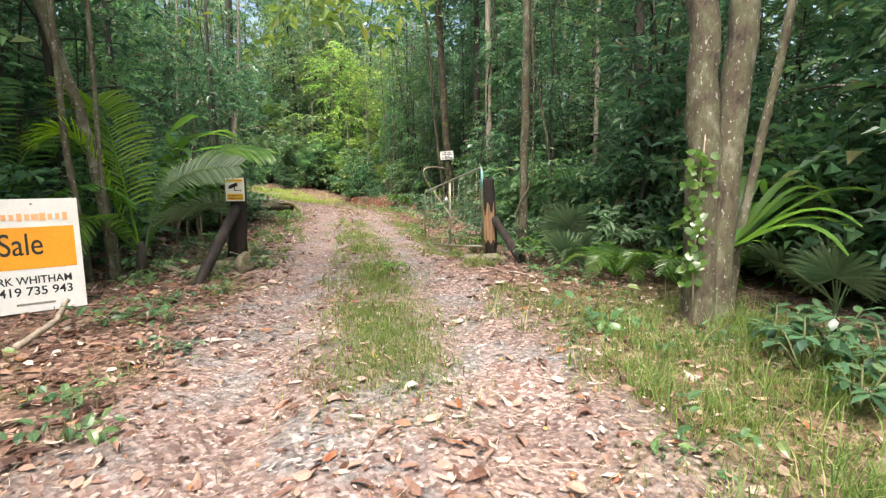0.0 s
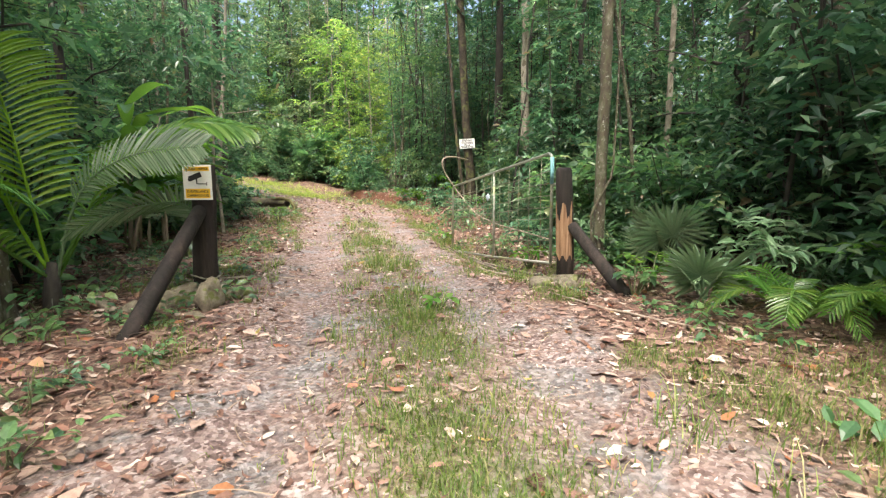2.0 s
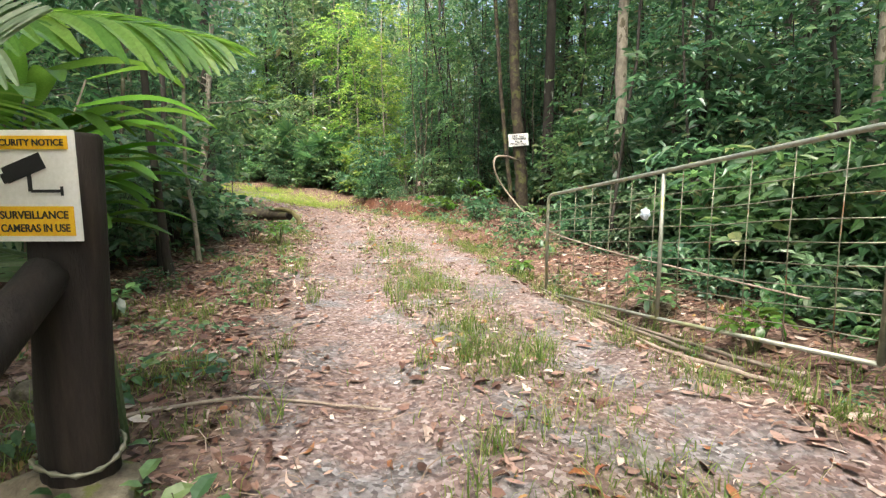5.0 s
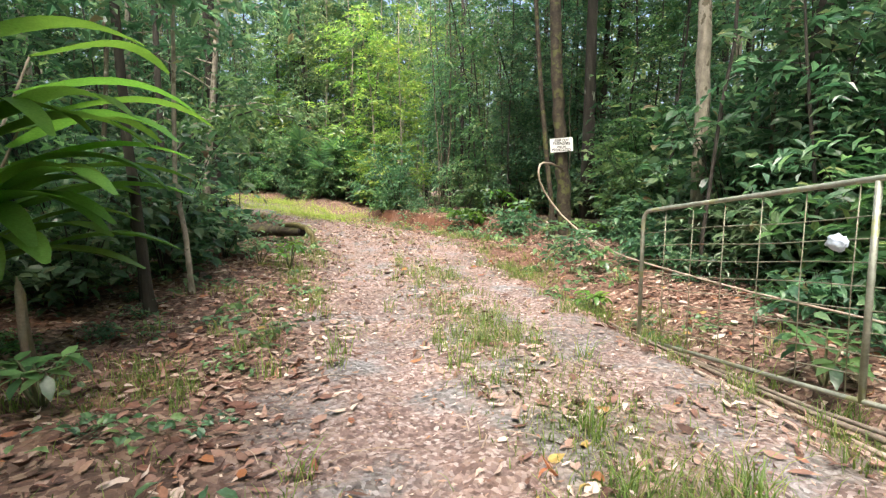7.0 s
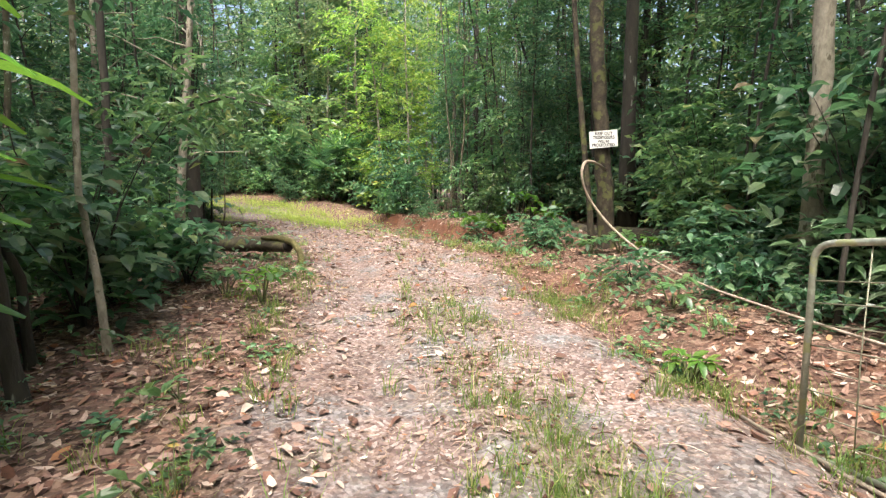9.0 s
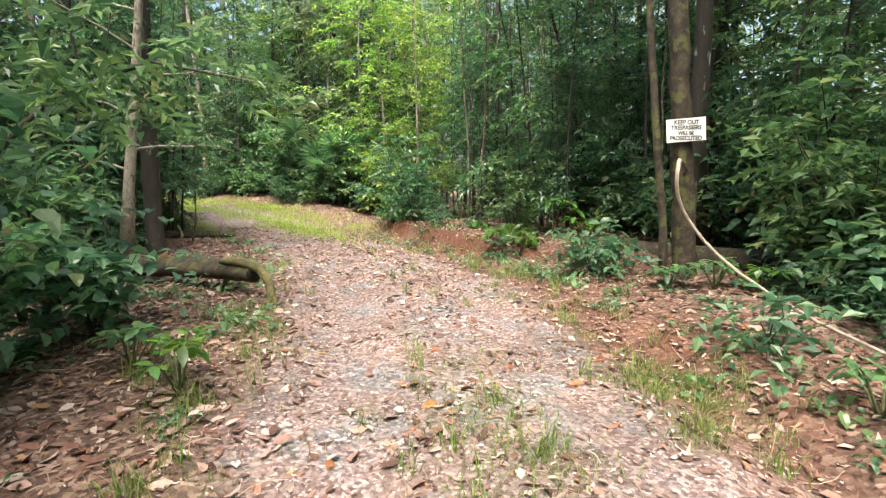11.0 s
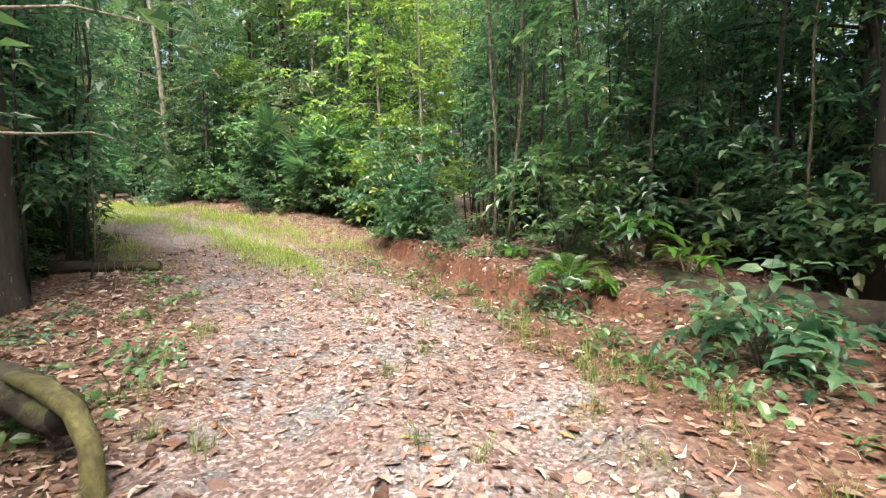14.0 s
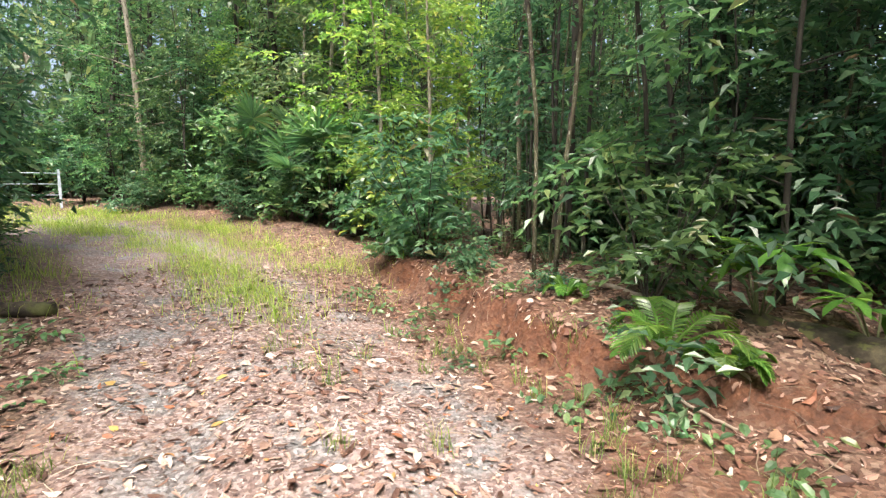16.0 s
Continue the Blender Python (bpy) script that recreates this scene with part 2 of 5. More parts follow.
idx = np.arange(nx * ny).reshape(ny, nx)
quads = np.stack([idx[:-1, :-1], idx[:-1, 1:], idx[1:, 1:], idx[1:, :-1]], -1).reshape(-1, 4)


def lumps(x, y):
    return 0.6 * waves(x, y, 0.35, 3) + 0.5 * waves(x, y, 1.1, 8)


track_w = (1 - step(1.15, 1.75, np.abs(D) + 0.25 * lumps(X, Y))) * (0.75 + 0.25 * np.clip(lumps(Y, X), -1, 1))
red_w = 0.85 * step(1.05, 1.6, D + 0.35 * lumps(X, Y)) * (1 - step(2.2, 3.2, D)) * step(12, 19, Y) * (1 - step(26, 29, Y)) * (0.6 + 0.4 * lumps(Y, X))
red_w = np.maximum(red_w, np.exp(-((D - bank_edge(Y)) / 0.3) ** 2) * step(20.5, 23, Y) * (1 - step(28, 30, Y)))
red_w = np.maximum(red_w, 0.7 * step(0.25, 0.7, lumps(X, Y)) * step(1.6, 2.4, np.abs(D)))


def grass_here(x, y):
    """How grassy the ground is, 0 to 1."""
    d, l = track_side(x, y), lumps(x, y)
    mid = np.exp(-((d - 0.12) / 0.42) ** 2) * (1.5 * step(4.0, 5.6, y) * (1 - step(8.0, 10, y)) + 0.5 * step(8, 10, y) * (1 - step(16, 19, y)))
    right = step(1.0, 2.0, d + 0.3 * l) * (1 - step(3.0, 4.2, d)) * (1 - step(5.5, 8.5, y)) * 0.9
    edge = 0.5 * np.exp(-((np.abs(d + 0.25 * waves(x, y, 0.2, 6)) - 1.6) / 0.4) ** 2) * step(0.0, 0.7, l + 0.4 * waves(x, y, 0.13, 9)) * step(6, 8, y) * (1 - step(22, 25, y)) * np.where(d > 0, 1.7, 0.6)
    bend = step(24.0, 26.5, y + 0.9 * l) * (np.exp(-((d - 0.1) / 0.5) ** 2) + 0.9 * step(27.2, 29.5, y) * np.exp(-((d - 2.2) / 0.6) ** 2) + 0.35 * step(28, 31, y) * np.exp(-((d - 1.0) / 0.8) ** 2) + 0.12 * np.exp(-((d - 0.6) / 1.3) ** 2) + 0.35 * np.exp(-((d + 2.1) / 0.5) ** 2))
    left = 0.4 * np.exp(-((d + 2.3) / 0.7) ** 2) * (1 - step(16, 19, y)) * step(-0.2, 0.6, l)
    return np.clip((mid + right + edge + left) * (0.65 + 0.6 * l) + bend * (0.5 + 0.7 * l), 0, 1)


G = grass_here(X, Y)
M_GROUND, nt, p = nodes_of("forest_floor")
L = nt.links.new
v = coords(nt)
at = nt.nodes.new("ShaderNodeAttribute")
at.attribute_name = "soil"
sep = nt.nodes.new("ShaderNodeSeparateColor")
L(at.outputs["Color"], sep.inputs[0])


def layer(a_col, b_col, fac):
    mx_ = nt.nodes.new("ShaderNodeMix")
    mx_.data_type = "RGBA"
    L(fac, mx_.inputs[0]), L(a_col, mx_.inputs[6]), L(b_col, mx_.inputs[7])
    return mx_.outputs[2]


def speckle(scale, stops, rnd=1.0):
    """Small uneven pieces, each of its own colour."""
    wob = add(nt, "ShaderNodeTexNoise", Scale=scale * 1.3, Detail=3.0)
    L(v, wob.inputs["Vector"])
    mxv = nt.nodes.new("ShaderNodeMix")
    mxv.data_type, mxv.blend_type = "RGBA", "ADD"
    mxv.inputs[0].default_value = 0.6 / scale
    L(v, mxv.inputs[6]), L(wob.outputs["Color"], mxv.inputs[7])
    vo = add(nt, "ShaderNodeTexVoronoi", Scale=scale, Randomness=rnd)
    L(mxv.outputs[2], vo.inputs["Vector"])
    s_ = nt.nodes.new("ShaderNodeSeparateColor")
    L(vo.outputs["Color"], s_.inputs[0])
    r_ = ramp_node(nt, stops)
    L(s_.outputs[0], r_.inputs[0])
    return r_.outputs[0], vo


lit, vo1 = speckle(26, [(0.0, (0.05, 0.025, 0.018)), (0.35, (0.10, 0.055, 0.04)), (0.7, (0.17, 0.10, 0.07)), (1.0, (0.27, 0.19, 0.145))])
grav, vo2 = speckle(42, [(0.0, (0.085, 0.055, 0.05)), (0.4, (0.175, 0.12, 0.11)), (0.75, (0.27, 0.205, 0.19)), (1.0, (0.42, 0.36, 0.345))])
nred = add(nt, "ShaderNodeTexNoise", Scale=9.0, Detail=9.0, Roughness=0.7)
L(v, nred.inputs["Vector"])
rr = ramp_node(nt, [(0.3, (0.04, 0.014, 0.007)), (0.55, (0.105, 0.038, 0.016)), (0.8, (0.17, 0.075, 0.036))])
L(nred.outputs[0], rr.inputs[0])
ngr = add(nt, "ShaderNodeTexNoise", Scale=20.0, Detail=6.0)
L(v, ngr.inputs["Vector"])
gr = ramp_node(nt, [(0.35, (0.09, 0.07, 0.03)), (0.6, (0.13, 0.14, 0.04)), (0.8, (0.2, 0.2, 0.07))])
L(ngr.outputs[0], gr.inputs[0])
grey, vo3 = speckle(38, [(0.0, (0.07, 0.065, 0.065)), (0.4, (0.14, 0.135, 0.138)), (0.75, (0.22, 0.213, 0.22)), (1.0, (0.34, 0.335, 0.34))])
npatch = add(nt, "ShaderNodeTexNoise", Scale=1.6, Detail=5.0, Roughness=0.6)
L(v, npatch.inputs["Vector"])
mp_ = add(nt, "ShaderNodeMapRange")
mp_.inputs[1].default_value, mp_.inputs[2].default_value = 0.49, 0.6
L(npatch.outputs[0], mp_.inputs[0])
grav = layer(grav, grey, mp_.outputs[0])
col = layer(lit, grav, sep.outputs[0])
col = layer(col, rr.outputs[0], sep.outputs[1])
half = nt.nodes.new("ShaderNodeMath")
half.operation = "MULTIPLY"
half.inputs[1].default_value = 0.6
L(sep.outputs[2], half.inputs[0])
col = layer(col, gr.outputs[0], half.outputs[0])
nbig = add(nt, "ShaderNodeTexNoise", Scale=1.1, Detail=4.0)
L(v, nbig.inputs["Vector"])
ov = nt.nodes.new("ShaderNodeMix")
ov.data_type, ov.blend_type = "RGBA", "OVERLAY"
ov.inputs[0].default_value = 0.5
L(col, ov.inputs[6]), L(nbig.outputs[0], ov.inputs[7])
L(ov.outputs[2], p.inputs["Base Color"])
p.inputs["Roughness"].default_value = 0.9
b1 = add(nt, "ShaderNodeBump", Strength=0.7, Distance=0.02)
b2 = add(nt, "ShaderNodeBump", Strength=0.6, Distance=0.02)
L(vo1.outputs["Distance"], b1.inputs["Height"]), L(nred.outputs[0], b2.inputs["Height"])
L(b1.outputs[0], b2.inputs["Normal"]), L(b2.outputs[0], p.inputs["Normal"])

me = mesh_of("ground", np.stack([X, Y, Z], -1), [quads], M_GROUND, smooth=True)
soil = me.color_attributes.new("soil", "FLOAT_COLOR", "POINT")
soil.data.foreach_set("color", np.stack([track_w, red_w, G, np.ones_like(G)], -1).astype(np.float32).ravel())
tagged(new("ground", me), "forest floor with a two-wheel gravel track, red soil and leaf litter", "ground", kind="structure")


# ---- shapes for plants ----
def tube(P, R, n=8, wob=0.0, seed=0, cap=True):
    """A tapering tube through the points P with radii R: vertices and faces."""
    P, R = np.asarray(P, float), np.asarray(R, float)
    rs = np.random.RandomState(seed)
    T = np.gradient(P, axis=0)
    T /= np.linalg.norm(T, axis=1, keepdims=True) + 1e-9
    ref = np.array([1.0, 0, 0]) if abs(T[0][0]) < 0.8 else np.array([0, 1.0, 0])
    A = np.cross(T, ref)
    A /= np.linalg.norm(A, axis=1, keepdims=True) + 1e-9
    B = np.cross(T, A)
    an = np.arange(n) / n * 2 * math.pi
    rad = R[:, None] * (1 + wob * rs.randn(len(P), n) * 0.5 + wob * np.sin(an * 3 + seed)[None] * 0.7)
    V = P[:, None] + rad[..., None] * (np.cos(an)[None, :, None] * A[:, None] + np.sin(an)[None, :, None] * B[:, None])
    V = V.reshape(-1, 3)
    i, j = np.meshgrid(np.arange(len(P) - 1), np.arange(n), indexing="ij")
    k = (j + 1) % n
    F = np.stack([i * n + j, i * n + k, (i + 1) * n + k, (i + 1) * n + j], -1).reshape(-1, 4)
    if cap:
        V = np.concatenate([V, P[:1], P[-1:]])
        c0, c1, jj = len(V) - 2, len(V) - 1, np.arange(n)
        kk, e0 = (jj + 1) % n, (len(P) - 1) * n
        tri = np.concatenate([np.stack([kk, jj, np.full(n, c0)], -1), np.stack([e0 + jj, e0 + kk, np.full(n, c1)], -1)])
    else:
        tri = np.zeros((0, 3), int)
    return V, F, tri


class Buf:
    """Gathers pieces into one mesh."""

    def __init__(self):
        self.V, self.Q, self.T, self.n = [], [], [], 0

    def put(self, V, Q=None, T=None):
        V = np.asarray(V, float).reshape(-1, 3)
        self.V.append(V)
        if Q is not None and len(Q):
            self.Q.append(np.asarray(Q) + self.n)
        if T is not None and len(T):
            self.T.append(np.asarray(T) + self.n)
        self.n += len(V)
        return self

    def tube(self, P, R, n=8, wob=0.0, seed=0, cap=True):
        return self.put(*tube(P, R, n, wob, seed, cap))

    def mesh(self, name, mat_, smooth=True):
        polys = []
        if self.Q:
            polys.append(np.concatenate(self.Q))
        if self.T:
            polys.append(np.concatenate(self.T))
        return mesh_of(name, np.concatenate(self.V), polys, mat_, smooth)


def unit(a_):
    return a_ / (np.linalg.norm(a_, axis=-1, keepdims=True) + 1e-9)


def leaves(buf, O, U, N, ln, wd, curl=0.15, fine=False):
    """Leaves from O along U with the upper face towards N. fine: an oval with a bent blade; else a folded lozenge."""
    O, U, N = np.asarray(O, float), unit(np.asarray(U, float)), np.asarray(N, float)
    S = unit(np.cross(U, N))
    N = unit(np.cross(S, U))
    ln, wd = np.broadcast_to(ln, (len(O),))[:, None], np.broadcast_to(wd, (len(O),))[:, None]
    at_ = lambda f, w, h: O + U * ln * f + S * wd * w + N * ln * h
    i = np.arange(len(O))[:, None]
    if fine:
        V = np.stack([at_(0, 0, 0), at_(0.28, -0.5, curl * 0.6), at_(0.28, 0.5, curl * 0.6), at_(0.68, -0.42, curl * 0.5), at_(0.68, 0.42, curl * 0.5), at_(1, 0, -curl), at_(0.3, 0, curl * 0.2), at_(0.7, 0, curl * 0.05)], 1)
        T = np.concatenate([i * 8 + np.array([[0, 6, 1]]), i * 8 + np.array([[0, 2, 6]]), i * 8 + np.array([[3, 7, 5]]), i * 8 + np.array([[7, 4, 5]])])
        Q = np.concatenate([i * 8 + np.array([[1, 6, 7, 3]]), i * 8 + np.array([[6, 2, 4, 7]])])
        return buf.put(V, Q, T)
    V = np.stack([at_(0, 0, 0), at_(0.42, -0.5, curl), at_(1, 0, -curl * 0.6), at_(0.42, 0.5, curl)], 1)
    return buf.put(V, None, np.concatenate([i * 4 + np.array([[0, 2, 1]]), i * 4 + np.array([[0, 3, 2]])]))


def sprays(buf, rs, O, U, per, twig, ln, wd, fine=False):
    """Twigs at O along U, each with leaves to both sides."""
    n = len(O)
    U = unit(U)
    side = unit(np.cross(U, np.array([0, 0, 1.0]) + rs.randn(n, 3) * 0.25))
    s = (np.arange(per) + 0.6) / per
    sg = np.where(np.arange(per) % 2 == 0, 1.0, -1.0)
    P = O[:, None] + U[:, None] * (s * twig)[None, :, None] + np.array([0, 0, -1.0]) * (0.35 * twig * s ** 2)[None, :, None]
    W = U[:, None] * 0.55 + side[:, None] * sg[None, :, None] * 0.8 + rs.randn(n, per, 3) * 0.22 - np.array([0, 0, 0.22])
    Nn = np.array([0, 0, 1.0]) + rs.randn(n, per, 3) * 0.38
    size = 0.65 + 0.6 * rs.rand(n * per)
    return leaves(buf, P.reshape(-1, 3), W.reshape(-1, 3), Nn.reshape(-1, 3), ln * size, wd * size, fine=fine)


def make_tree(name, label, seed, H, r, low, spread_r, twigs, ln, leaf, bark, per=9, lean=0.03, limbs=14, top=1.0, category="tree", fine=False):
    """A tree: a tapered trunk with limbs, and an uneven crown of leafy twigs on those limbs."""
    rs = np.random.RandomState(seed)
    root = thing(name, label, category)
    zz = np.linspace(0, 1, 9)
    dr = rs.randn(2) * lean
    P = np.stack([dr[0] * H * zz + 0.02 * H * np.sin(zz * 5 + seed) * zz, dr[1] * H * zz + 0.02 * H * np.cos(zz * 4 + seed) * zz, zz * H - 0.15 * (zz == 0)], -1)
    R = r * (1 - 0.8 * zz) + r * 0.45 * np.exp(-zz * 22)
    tb, lb = Buf().tube(P, R, 9, 0.06, seed), Buf()
    O, U = [], []
    for i in range(limbs):
        f = low + (0.97 - low) * (i + rs.rand()) / limbs
        base = np.array([np.interp(f, zz, P[:, k]) for k in range(3)])
        an = rs.rand() * 6.283
        reach = spread_r * (0.5 + 0.7 * rs.rand()) * (1 - 0.45 * top * (f - low) / (1 - low))
        tip = base + np.array([math.cos(an) * reach, math.sin(an) * reach, reach * (0.15 + 0.45 * rs.rand())])
        s = np.linspace(0, 1, 5)[:, None]
        path = base + (tip - base) * s + np.array([0, 0, -0.18 * reach]) * (s ** 2) + rs.randn(5, 3) * 0.03 * reach * s
        rb = max(0.008, np.interp(f, zz, R) * 0.35)
        lb.tube(path, rb * (1 - 0.8 * s[:, 0]), 5, 0, i, False)
        m = max(1, twigs // limbs)
        s2 = 0.2 + 0.8 * rs.rand(m)
        q = np.stack([np.interp(s2, s[:, 0], path[:, k]) for k in range(3)], -1)
        O.append(q + rs.randn(m, 3) * np.array([0.16, 0.16, 0.13]) * reach)
        U.append(np.stack([np.cos(an + rs.randn(m) * 0.9), np.sin(an + rs.randn(m) * 0.9), rs.randn(m) * 0.3], -1))
    part("trunk", tb.mesh("trunk", bark), root)
    tagged(part("limb", lb.mesh("limb", bark), root), kind="stuff")
    cb = sprays(Buf(), rs, np.concatenate(O), np.concatenate(U), per, ln * 3.2, ln, ln * 0.42, fine)
    part("crown", cb.mesh("crown", leaf, False), root)
    return root


def make_shrub(name, label, seed, H, spread_r, stems, twigs, ln, leaf, bark, per=8, category="shrub", fine=False, wide=0.42):
    """Several stems from one root, leafy from low down to the tips."""
    rs = np.random.RandomState(seed)
    root = thing(name, label, category)
    tb, O, U = Buf(), [], []
    for i in range(stems):
        an, s = rs.rand() * 6.283, np.linspace(0, 1, 6)[:, None]
        reach, h = spread_r * (0.3 + 0.7 * rs.rand()), H * (0.6 + 0.4 * rs.rand())
        path = np.array([0, 0, -0.05]) + np.array([math.cos(an), math.sin(an), 0]) * reach * s ** 1.4 + np.array([0, 0, h]) * s + rs.randn(6, 3) * 0.03 * s
        tb.tube(path, 0.012 * (0.6 + 0.3 * H) * (1 - 0.8 * s[:, 0]), 5, 0, i, False)
        m = max(1, twigs // stems)
        s2 = 0.22 + 0.78 * rs.rand(m) ** 0.8
        q = np.stack([np.interp(s2, s[:, 0], path[:, k]) for k in range(3)], -1)
        ta = rs.rand(m) * 6.283
        O.append(q)
        U.append(np.stack([np.cos(ta), np.sin(ta), 0.25 + rs.randn(m) * 0.3], -1))
    tagged(part("stem", tb.mesh("stem", bark), root), kind="stuff")
    cb = sprays(Buf(), rs, np.concatenate(O), np.concatenate(U), per, ln * 3.4, ln, ln * wide, fine)
    part("foliage", cb.mesh("foliage", leaf, False), root)
    return root


# ---- the forest ----
rng = np.random.RandomState(11)
TALL = [make_tree("rainforest_tree", "slender dark-barked rainforest tree with a loose leafy crown", 20 + i, 10.5 + i * 0.8, 0.07 + 0.015 * i, 0.14, 1.9 + 0.15 * i, 200, 0.2, M_LEAF if i < 3 else M_LEAF_MID, M_BARK if i != 2 else M_BARK_PALE, limbs=30) for i in range(5)]
CANOPY = [make_tree("canopy_tree", "tall rainforest canopy tree with a wide spreading crown", 30 + i, 15.0 + i, 0.17, 0.45, 4.6, 240, 0.42, M_LEAF, M_BARK, limbs=24, top=0.6) for i in range(2)]
# Their leaf colours carry the lit look of the bend.
LIT = [make_tree("lit_tree", "young rainforest tree with a sunlit tone painted into its yellow-green leaves", 40 + i, 8.5 + i, 0.06, 0.12, 1.7, 230, 0.2, M_FAR_HAZE if i == 2 else M_LEAF_LIT, M_BARK_PALE, limbs=24) for i in range(3)]
SHRUB = [make_shrub("understorey_shrub", "dense dark green understorey shrub on the forest floor", 60 + i, 1.4 + 0.55 * i, 0.85 + 0.14 * i, 9, 90 + 20 * i, 0.15 + 0.014 * i, M_LEAF if i % 2 == 0 else M_LEAF_MID, M_BARK) for i in range(5)]
SAPLING = [make_tree("sapling", "thin-stemmed rainforest sapling with sparse dark leaves", 80 + i, 4.2 + i * 0.6, 0.026, 0.22, 0.8, 75, 0.16, M_LEAF, M_BARK, limbs=13, category="tree") for i in range(3)]


def make_pole(seed, H, r, bark):
    """A thin bare forest stem with a few side twigs."""
    rs_ = np.random.RandomState(seed)
    root = thing("thin_stem", "thin bare rainforest stem rising through the undergrowth", "tree")
    s_ = np.linspace(0, 1, 12)
    P = np.stack([0.05 * H * np.sin(s_ * 3 + seed) * s_ + rs_.randn(12) * 0.02, 0.05 * H * np.cos(s_ * 2.3 + seed) * s_ + rs_.randn(12) * 0.02, s_ * H - 0.1], -1)
    b_, tw = Buf().tube(P, r * (1 - 0.5 * s_), 7, 0.05, seed), Buf()
    for k in range(5):
        i_ = 2 + k * 2
        q = P[i_] + np.linspace(0, 1, 4)[:, None] * (rs_.randn(3) * np.array([0.5, 0.5, 0.2]) + np.array([0, 0, 0.35]))
        tw.tube(q, r * 0.3 * np.linspace(1, 0.3, 4), 4, 0, k, False)
    part("trunk", b_.mesh("trunk", bark), root)
    tagged(part("side_branch", tw.mesh("side_branch", bark), root), kind="stuff")
    n_ = 9
    O_ = P[rs_.randint(3, 12, n_)]
    part("crown", sprays(Buf(), rs_, O_, rs_.randn(n_, 3) * np.array([1, 1, 0.3]), 8, 0.4, 0.13, 0.05).mesh("crown", M_LEAF, False), root)
    return root


POLE = [make_pole(300 + i, 6.5 + i * 0.6, 0.014 + 0.005 * i, M_BARK_LICHEN if i % 3 == 1 else M_BARK) for i in range(5)]


LEAFY = [make_tree("leafy_sapling", "slender rainforest sapling with small dark glossy leaves from low down", 140 + i, 4.6 + i * 0.9, 0.022 + 0.004 * i, 0.08, 0.95 + 0.1 * i, 190 + 30 * i, 0.115 + 0.015 * i, (M_LEAF, M_LEAF_MID, M_LEAF, M_LEAF_MID)[i], M_BARK, per=8, limbs=26, top=0.5, fine=False) for i in range(4)]

placed = set()


def in_sunny_gap(x, y):
    """True on the stretch of track that runs on past the bend to the sunny gap."""
    f = ((x + 7.1) * -0.6 + (y - 26.6) * 0.8)
    return 0 < f < 15 and abs((x + 7.1) * 0.8 + (y - 26.6) * 0.6) < 0.85


def put_all(protos, spots, group, lo=0.85, hi=1.2):
    for i, (x, y) in enumerate(spots):
        k = int(rng.randint(len(protos)))
        s = lo + (hi - lo) * rng.rand()
        m = pose(x, y, ground_z(x, y) - 0.03, rng.randn() * 2.0, rng.randn() * 2.0, rng.rand() * 360) @ Matrix.Diagonal((s, s, s, 1))
        if in_sunny_gap(x, y):
            continue
        if protos[k].name not in placed:
            placed.add(protos[k].name)
            protos[k].matrix_world = m
            tagged(protos[k], group=group)
        else:
            c = copy_thing(protos[k], pose(0, 0, 0))
            c.matrix_basis = m
            tagged(c, group=group)


def scatter(n, gap, ok, x0=-26, x1=22, y0=0.5, y1=52, tries=9000):
    out = np.zeros((0, 2))
    for _ in range(tries):
        q = np.array([x0 + (x1 - x0) * rng.rand(), y0 + (y1 - y0) * rng.rand()])
        if not ok(*q):
            continue
        if len(out) and np.min(np.sum((out - q) ** 2, 1)) < gap * gap:
            continue
        out = np.vstack([out, q])
        if len(out) >= n:
            break
    return out


def side_of(x, y):
    return float(track_side(np.array([x]), np.array([y]))[0])


CLEAR = [(-3.45, 9.05, 1.5), (-4.55, 13.2, 1.2), (-3.9, 11.2, 1.3), (2.9, 8.5, 1.2), (1.85, 20.1, 1.1), (1.3, 19.0, 1.3), (2.6, 16.3, 0.8), (2.6, 10.3, 0.9), (0.9, 23.6, 0.8), (-4.6, 20.2, 1.0), (3.2, 6.3, 1.4), (0.9, 13.0, 1.5), (0.9, 27.2, 1.9), (1.6, 24.8, 1.5), (1.9, 22.3, 1.1), (1.1, 22.0, 1.2), (2.8, 21.3, 0.7), (-1.2, 30.0, 1.2), (0.0, 25.6, 1.3), (-5.0, 18.6, 1.3)]


def seen_wood(x, y, left, right):
    d = side_of(x, y)
    for cx, cy, cr in CLEAR:
        if (x - cx) ** 2 + (y - cy) ** 2 < cr * cr:
            return False
    if -9.5 < x < 0.2 and 29.0 < y < 36.5 and d > 0:
        return False
    if 19 <= y < 23 and -3.7 < d < 0:
        return False
    if 23 <= y < 30 and -2.7 < d < 0:
        return False
    if 9 <= y < 19 and -4.1 < d < 0:
        return False
    if y < 9 and x < 0 and d > -4.8:
        return False
    if y < 8 and x > 0 and d < 4.0:
        return False
    return (d < -left or d > right) and abs(d) < 20 and y > -1 + abs(x) * 0.25


# Added to shade the bank and the entrance; the entrance pair is unseen.
put_all(CANOPY, np.array([(4.6, 24.5), (3.1, 22.2), (6.6, 3.2), (-6.2, 3.4)]), "canopy trees")
put_all(CANOPY, scatter(20, 3.4, lambda x, y: seen_wood(x, y, 9.0, 9.0) and not (-14 < x < 4 and 26 < y < 44)), "canopy trees")
put_all(TALL, scatter(120, 1.45, lambda x, y: seen_wood(x, y, 3.6, 4.8 if y < 21 else 4.2) and abs(side_of(x, y)) < 16), "forest trees")
